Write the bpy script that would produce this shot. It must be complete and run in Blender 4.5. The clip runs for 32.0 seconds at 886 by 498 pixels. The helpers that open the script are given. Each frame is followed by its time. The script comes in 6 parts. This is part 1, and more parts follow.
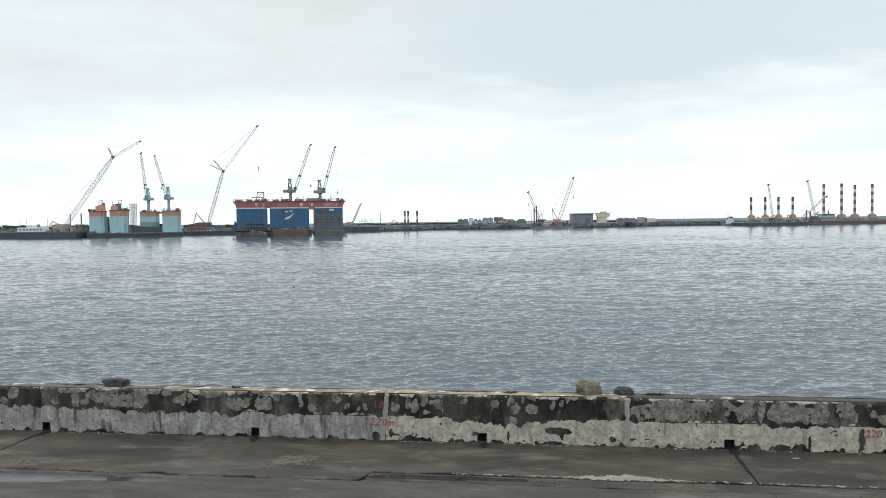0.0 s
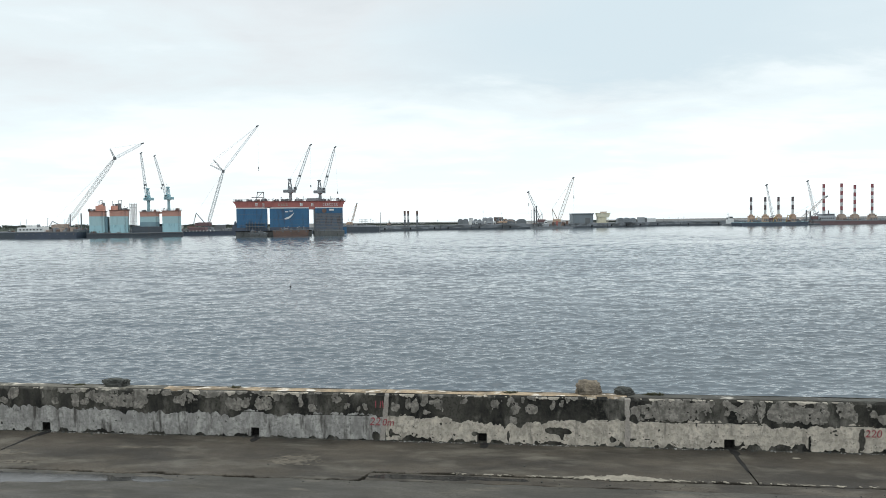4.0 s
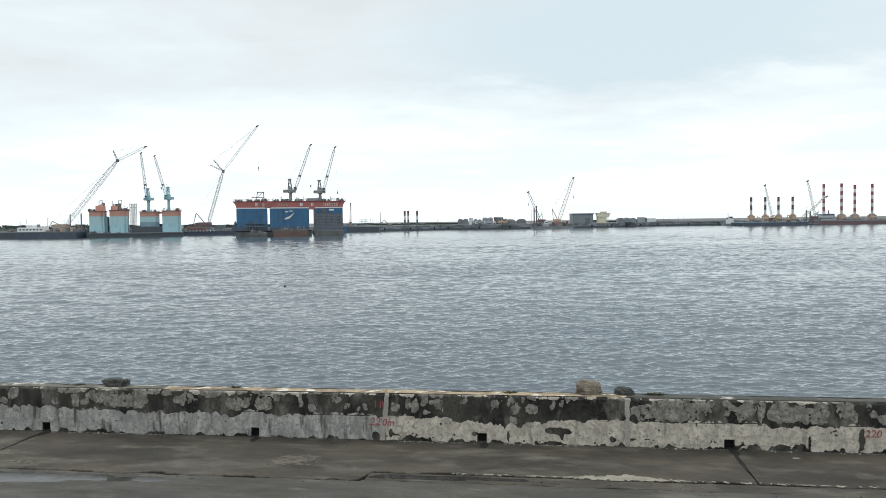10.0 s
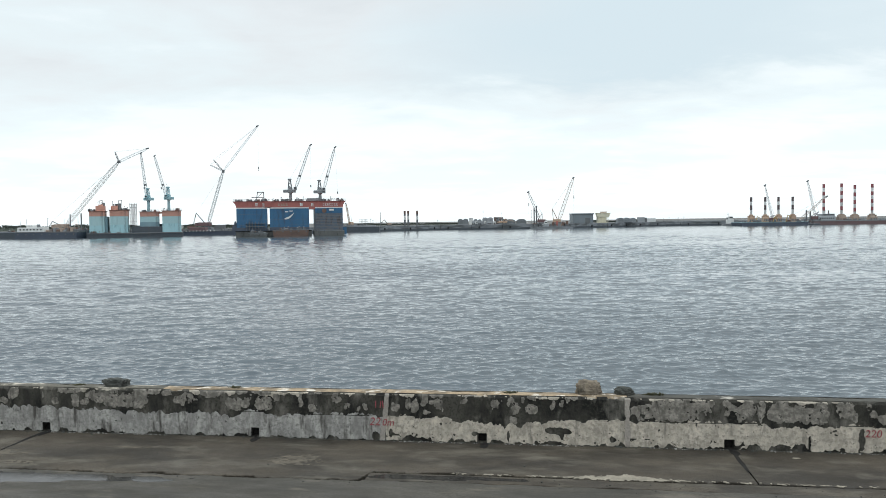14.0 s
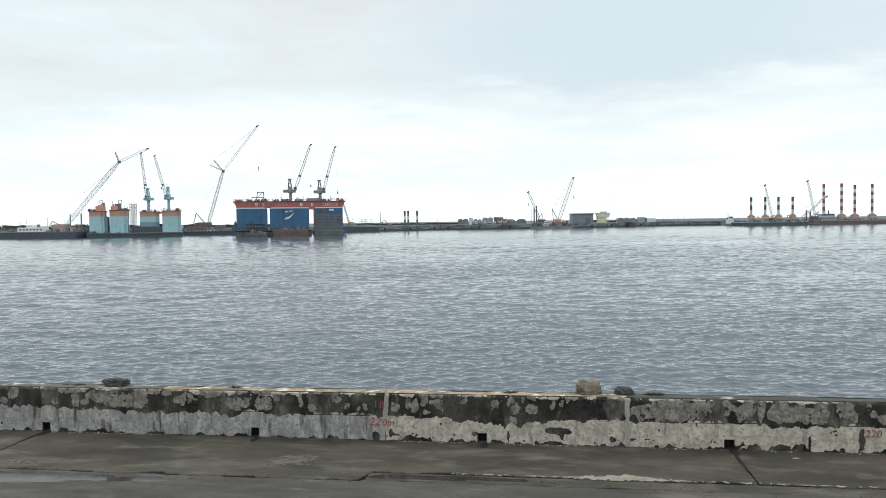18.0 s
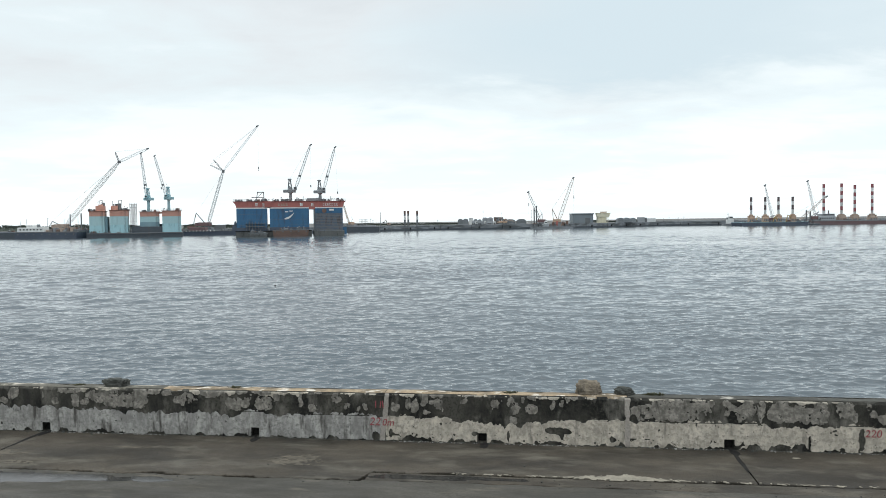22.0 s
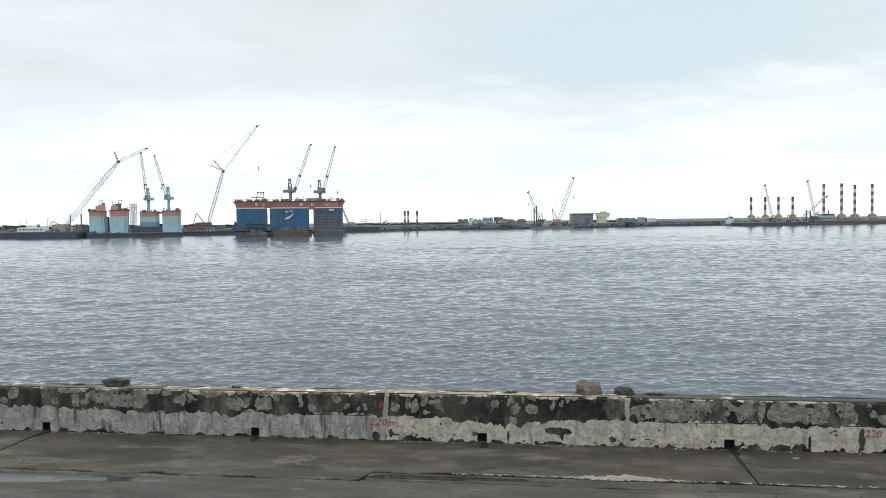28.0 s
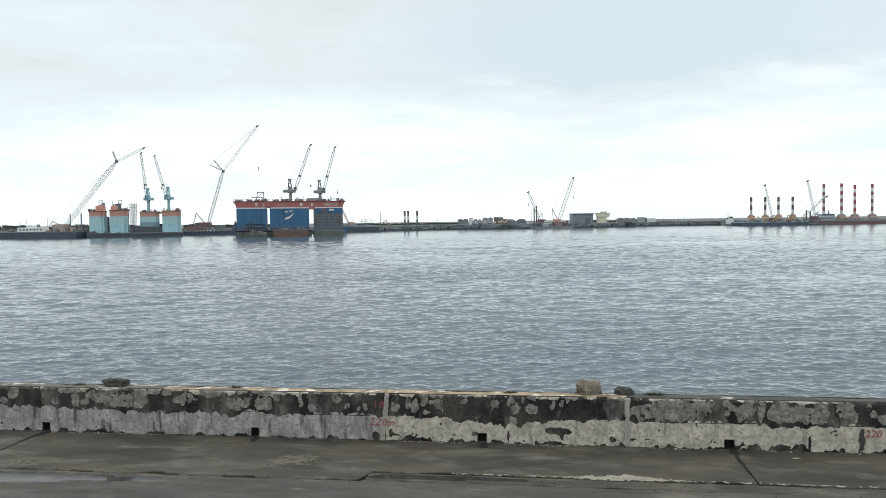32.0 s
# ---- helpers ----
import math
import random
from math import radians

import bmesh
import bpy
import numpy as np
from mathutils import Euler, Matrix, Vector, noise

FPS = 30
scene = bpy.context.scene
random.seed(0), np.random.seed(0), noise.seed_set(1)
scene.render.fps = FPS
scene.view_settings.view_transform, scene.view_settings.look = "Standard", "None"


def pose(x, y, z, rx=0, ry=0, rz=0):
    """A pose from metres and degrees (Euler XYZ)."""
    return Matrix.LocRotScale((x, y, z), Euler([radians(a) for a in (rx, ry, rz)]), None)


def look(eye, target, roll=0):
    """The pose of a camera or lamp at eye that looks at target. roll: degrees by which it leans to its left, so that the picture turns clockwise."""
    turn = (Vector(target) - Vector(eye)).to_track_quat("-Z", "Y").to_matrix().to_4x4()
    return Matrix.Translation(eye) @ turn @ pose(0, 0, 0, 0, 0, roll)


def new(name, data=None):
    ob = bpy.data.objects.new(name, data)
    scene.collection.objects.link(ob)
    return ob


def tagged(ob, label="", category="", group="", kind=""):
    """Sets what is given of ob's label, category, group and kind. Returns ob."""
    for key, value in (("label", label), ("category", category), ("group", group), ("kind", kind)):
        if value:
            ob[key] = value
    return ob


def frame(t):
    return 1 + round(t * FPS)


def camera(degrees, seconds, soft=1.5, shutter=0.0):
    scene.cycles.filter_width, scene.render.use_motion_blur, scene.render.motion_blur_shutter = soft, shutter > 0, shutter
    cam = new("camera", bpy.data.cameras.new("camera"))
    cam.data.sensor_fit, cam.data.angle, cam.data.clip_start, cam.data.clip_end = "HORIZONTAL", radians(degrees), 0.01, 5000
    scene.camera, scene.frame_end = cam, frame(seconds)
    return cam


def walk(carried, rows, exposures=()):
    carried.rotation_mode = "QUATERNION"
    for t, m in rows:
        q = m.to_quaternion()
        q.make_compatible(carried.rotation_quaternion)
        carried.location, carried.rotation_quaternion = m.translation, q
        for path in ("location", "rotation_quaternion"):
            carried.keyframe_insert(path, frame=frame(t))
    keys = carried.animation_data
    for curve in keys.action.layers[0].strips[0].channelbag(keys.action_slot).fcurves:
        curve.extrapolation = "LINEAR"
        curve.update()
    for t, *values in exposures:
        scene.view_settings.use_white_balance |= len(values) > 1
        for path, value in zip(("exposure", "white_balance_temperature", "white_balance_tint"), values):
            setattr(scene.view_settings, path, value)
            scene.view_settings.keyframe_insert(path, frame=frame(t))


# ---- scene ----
# The camera stands still, four metres over the quay's pavement, tilted slightly down towards the harbour.
cam = camera(60.0, 32.0, soft=0.8)
VIEW = look((0.0, 0.0, 7.5), (0.0, 100.0, 7.5 - 100.0 * math.tan(radians(2.07))), -0.75)
walk(cam, [(0.0, VIEW), (32.0, VIEW)], exposures=[(0.0, 0.015), (5.0, 0.04), (32.0, 0.03)])

# ---- daylight: a bright overcast with thinner, bluer gaps ----
SUN_EL, SUN_AZ = radians(78), radians(25)


def daylight():
    world = bpy.data.worlds.new("overcast_sky")
    scene.world = world
    world.use_nodes = True
    nt = world.node_tree
    nt.nodes.clear()
    N, L = nt.nodes.new, nt.links.new
    out = N("ShaderNodeOutputWorld")
    sky = N("ShaderNodeTexSky")
    sky.sky_type, sky.sun_disc = "NISHITA", False
    sky.sun_elevation, sky.sun_rotation = SUN_EL, SUN_AZ
    clear = N("ShaderNodeBackground")
    clear.inputs["Strength"].default_value = 0.09
    L(sky.outputs[0], clear.inputs["Color"])
    co = N("ShaderNodeTexCoord")
    sep = N("ShaderNodeSeparateXYZ")
    L(co.outputs["Generated"], sep.inputs[0])

    def calc(op, a, b=None, clamp=False):
        n = N("ShaderNodeMath")
        n.operation, n.use_clamp = op, clamp
        for i, v in enumerate((a, b)):
            if v is None:
                continue
            if isinstance(v, (int, float)):
                n.inputs[i].default_value = v
            else:
                L(v, n.inputs[i])
        return n.outputs[0]

    X, Y, Z = sep.outputs
    up = calc("ADD", calc("ABSOLUTE", Z), 0.16)
    comb = N("ShaderNodeCombineXYZ")
    L(calc("DIVIDE", X, up), comb.inputs[0])
    L(calc("DIVIDE", Y, up), comb.inputs[1])

    def fbm(scale, detail, rough, shift):
        mp = N("ShaderNodeMapping")
        mp.inputs["Location"].default_value = shift
        mp.inputs["Scale"].default_value = scale
        L(comb.outputs[0], mp.inputs[0])
        t = N("ShaderNodeTexNoise")
        t.inputs["Scale"].default_value = 1.0
        t.inputs["Detail"].default_value = detail
        t.inputs["Roughness"].default_value = rough
        t.inputs["Distortion"].default_value = 0.35
        L(mp.outputs[0], t.inputs["Vector"])
        return t.outputs["Fac"]

    big = fbm((0.75, 0.9, 1), 5, 0.52, (3.1, 0.4, 0))
    fine = fbm((1.7, 2.6, 1), 7, 0.6, (7.7, 2.2, 0))
    # one broad thin place in the deck, high over the far shore, with a ragged lower rim
    rag = calc("ADD", calc("MULTIPLY", calc("SUBTRACT", fine, 0.5), 0.12), calc("MULTIPLY", calc("SUBTRACT", big, 0.5), 0.12))
    lift = calc("ADD", Z, rag)
    dx = calc("DIVIDE", calc("SUBTRACT", X, 0.27), 0.40)
    dz = calc("DIVIDE", calc("SUBTRACT", lift, 0.225), 0.13)
    near = calc("SUBTRACT", 1.0, calc("ADD", calc("MULTIPLY", dx, dx), calc("MULTIPLY", dz, dz)), True)
    rim_in = calc("MULTIPLY", calc("SUBTRACT", lift, 0.150), 34.0, True)
    gap = calc("MULTIPLY", calc("MULTIPLY", near, rim_in), calc("ADD", calc("MULTIPLY", big, 0.8), 0.6))
    # the deck lies smooth and white low over the horizon
    low = calc("MINIMUM", calc("MULTIPLY", calc("SUBTRACT", 0.20, Z), 1.25, True), 0.125)
    thick = calc("SUBTRACT", calc("ADD", calc("MULTIPLY", big, 0.60), calc("MULTIPLY", fine, 0.40)), low)
    ramp = N("ShaderNodeValToRGB")
    L(thick, ramp.inputs[0])
    e = ramp.color_ramp.elements
    e[0].position, e[0].color = 0.33, (0.90, 0.972, 0.995, 1)
    e[1].position, e[1].color = 0.68, (0.69, 0.73, 0.752, 1)
    for at, tint in ((0.43, (0.80, 0.89, 0.918, 1)), (0.54, (0.775, 0.825, 0.848, 1))):
        ramp.color_ramp.elements.new(at).color = tint
    blue = N("ShaderNodeMix")
    blue.data_type = "RGBA"
    L(calc("MULTIPLY", gap, 1.15, True), blue.inputs[0])
    L(ramp.outputs[0], blue.inputs[6])
    blue.inputs[7].default_value = (0.67, 0.785, 0.84, 1)
    # an overcast deck grows brighter overhead
    high = N("ShaderNodeMapRange")
    L(Z, high.inputs["Value"])
    high.inputs["From Min"].default_value, high.inputs["From Max"].default_value = 0.42, 0.95
    high.inputs["To Min"].default_value, high.inputs["To Max"].default_value = 1.05, 2.1
    deck = N("ShaderNodeBackground")
    L(blue.outputs[2], deck.inputs["Color"])
    # and it is brightest in the white band low over the sea
    rim = N("ShaderNodeMapRange")
    L(calc("ABSOLUTE", Z), rim.inputs["Value"])
    rim.inputs["From Min"].default_value, rim.inputs["From Max"].default_value = 0.02, 0.17
    rim.inputs["To Min"].default_value, rim.inputs["To Max"].default_value = 0.20, 0.0
    L(calc("ADD", high.outputs[0], rim.outputs[0]), deck.inputs["Strength"])
    mix = N("ShaderNodeMixShader")
    mix.inputs[0].default_value = 0.93
    L(clear.outputs[0], mix.inputs[1])
    L(deck.outputs[0], mix.inputs[2])
    L(mix.outputs[0], out.inputs[0])
    sun = new("sun", bpy.data.lights.new("sun", "SUN"))
    sun.data.energy, sun.data.angle, sun.data.color = 0.8, radians(50), (1.0, 0.97, 0.93)
    way = Vector((math.sin(SUN_AZ) * math.cos(SUN_EL), math.cos(SUN_AZ) * math.cos(SUN_EL), math.sin(SUN_EL)))
    sun.matrix_world = look(way * 300, (0, 0, 0))


daylight()


# ---- materials ----
def mat(name, base, second=None, scale=1.5, rough=0.7, metal=0.0, bump=0.15, fine=14.0, stretch=(1, 1, 1), stain=None,
        stain_scale=0.8, stain_at=(0.55, 0.7), stain_stretch=(1, 1, 1), vary=0.0, gloss_var=0.12, depth=0.02, hard=0.18, grit=(0.44, 0.74)):
    """A weathered surface: two colours in broad patches, fine grain, and stains of a third colour."""
    m = bpy.data.materials.new(name)
    m.use_nodes = True
    nt = m.node_tree
    N, L = nt.nodes.new, nt.links.new
    b = nt.nodes["Principled BSDF"]
    co = N("ShaderNodeTexCoord")

    def noise_tex(sc, detail, stretched, shift=0.0):
        mp = N("ShaderNodeMapping")
        mp.inputs["Scale"].default_value = stretched
        mp.inputs["Location"].default_value = (shift, shift * 0.7, shift * 1.3)
        L(co.outputs["Object"], mp.inputs[0])
        t = N("ShaderNodeTexNoise")
        t.inputs["Scale"].default_value, t.inputs["Detail"].default_value = sc, detail
        t.inputs["Roughness"].default_value = 0.62
        L(mp.outputs[0], t.inputs["Vector"])
        return t.outputs["Fac"]

    def mixc(fac, a, bb):
        x = N("ShaderNodeMix")
        x.data_type = "RGBA"
        for sock, v in ((x.inputs[0], fac), (x.inputs[6], a), (x.inputs[7], bb)):
            if isinstance(v, tuple):
                sock.default_value = (*v, 1)
            elif isinstance(v, float):
                sock.default_value = v
            else:
                L(v, sock)
        return x.outputs[2]

    def band(src, lo, hi):
        r = N("ShaderNodeMapRange")
        L(src, r.inputs["Value"])
        r.inputs["From Min"].default_value, r.inputs["From Max"].default_value = lo, hi
        return r.outputs[0]

    second = second or tuple(c * 0.72 for c in base)
    col = mixc(band(noise_tex(scale, 5, stretch), 0.5 - hard, 0.5 + hard), base, second)
    if rough > 0.6:
        b.inputs["Specular IOR Level"].default_value = 0.25
    grain = noise_tex(fine, 6, (1, 1, 1), 5.0)
    dark = tuple(c * 0.5 for c in base)
    if depth >= 0.03:
        dark = tuple(c * 0.86 for c in base)
    col = mixc(band(grain, *grit), col, dark)
    if stain:
        col = mixc(band(noise_tex(stain_scale, 7, stain_stretch, 11.0), *stain_at), col, stain)
    if vary:
        info = N("ShaderNodeObjectInfo")
        hsv = N("ShaderNodeHueSaturation")
        r = N("ShaderNodeMapRange")
        L(info.outputs["Random"], r.inputs["Value"])
        r.inputs["To Min"].default_value, r.inputs["To Max"].default_value = 1 - vary, 1 + vary
        L(r.outputs[0], hsv.inputs["Value"])
        L(col, hsv.inputs["Color"])
        col = hsv.outputs[0]
    L(col, b.inputs["Base Color"])
    rr = N("ShaderNodeMapRange")
    L(noise_tex(scale * 1.7, 4, stretch, 3.0), rr.inputs["Value"])
    rr.inputs["From Min"].default_value, rr.inputs["From Max"].default_value = 0.3, 0.7
    rr.inputs["To Min"].default_value, rr.inputs["To Max"].default_value = max(0.03, rough - gloss_var), min(1.0, rough + gloss_var)
    L(rr.outputs[0], b.inputs["Roughness"])
    b.inputs["Metallic"].default_value = metal
    if bump:
        bp = N("ShaderNodeBump")
        bp.inputs["Strength"].default_value, bp.inputs["Distance"].default_value = bump, depth
        L(grain, bp.inputs["Height"])
        L(bp.outputs[0], b.inputs["Normal"])
    return m


def water_material():
    m = bpy.data.materials.new("harbour_water")
    m.use_nodes = True
    nt = m.node_tree
    N, L = nt.nodes.new, nt.links.new
    b = nt.nodes["Principled BSDF"]
    away = N("ShaderNodeMapRange")
    far_sep = N("ShaderNodeSeparateXYZ")
    b.inputs["IOR"].default_value = 1.33
    co = N("ShaderNodeTexCoord")
    # ripples grow out of the quay's shelter
    L(co.outputs["Object"], far_sep.inputs[0])
    L(far_sep.outputs[1], away.inputs["Value"])
    away.inputs["From Min"].default_value, away.inputs["From Max"].default_value = 60, 330
    away.inputs["To Min"].default_value, away.inputs["To Max"].default_value = 0.05, 0.12
    L(away.outputs[0], b.inputs["Roughness"])

    def waves(stretch, turn, sc, detail, rough=0.55):
        mp = N("ShaderNodeMapping")
        mp.inputs["Scale"].default_value = stretch
        mp.inputs["Rotation"].default_value = (0, 0, radians(turn))
        L(co.outputs["Object"], mp.inputs[0])
        t = N("ShaderNodeTexNoise")
        t.inputs["Scale"].default_value, t.inputs["Detail"].default_value = sc, detail
        t.inputs["Roughness"].default_value = rough
        L(mp.outputs[0], t.inputs["Vector"])
        return t.outputs["Fac"]

    patch = waves((0.35, 1.0, 1), 6, 0.02, 4)
    tone = N("ShaderNodeMix")
    tone.data_type = "RGBA"
    r = N("ShaderNodeMapRange")
    L(patch, r.inputs["Value"])
    r.inputs["From Min"].default_value, r.inputs["From Max"].default_value = 0.35, 0.65
    L(r.outputs[0], tone.inputs[0])
    tone.inputs[6].default_value, tone.inputs[7].default_value = (0.054, 0.074, 0.092, 1), (0.070, 0.089, 0.099, 1)
    L(tone.outputs[2], b.inputs["Base Color"])
    h1, h2, h3 = waves((0.36, 1, 1), 10, 1.0, 3), waves((0.36, 1, 1), -12, 2.4, 3), waves((0.6, 1, 1), 9, 6.0, 3)

    # gusts ruffle the surface in long bands
    gust = N("ShaderNodeMapRange")
    L(waves((0.22, 1.0, 1), -4, 0.045, 3), gust.inputs["Value"])
    gust.inputs["From Min"].default_value, gust.inputs["From Max"].default_value = 0.35, 0.65
    gust.inputs["To Min"].default_value, gust.inputs["To Max"].default_value = 0.55, 1.0

    def bump(height, dist, below=None):
        bp = N("ShaderNodeBump")
        bp.inputs["Distance"].default_value = dist
        L(gust.outputs[0], bp.inputs["Strength"])
        L(height, bp.inputs["Height"])
        if below:
            L(below, bp.inputs["Normal"])
        return bp.outputs[0]

    h0 = waves((0.9, 1, 1), 5, 0.5, 5, 0.62)
    # wave groups that only tell far out, where single waves merge
    out_there = N("ShaderNodeMath")
    out_there.operation = "MULTIPLY"
    L(waves((1.0, 0.24, 1), 3, 0.16, 4, 0.6), out_there.inputs[0])
    grow = N("ShaderNodeMapRange")
    L(far_sep.outputs[1], grow.inputs["Value"])
    grow.inputs["From Min"].default_value, grow.inputs["From Max"].default_value = 70, 300
    L(grow.outputs[0], out_there.inputs[1])
    swell = bump(out_there.outputs[0], 0.30, bump(h0, 0.08))
    L(bump(h3, 0.006, bump(h2, 0.018, bump(h1, 0.03, swell))), b.inputs["Normal"])
    return m


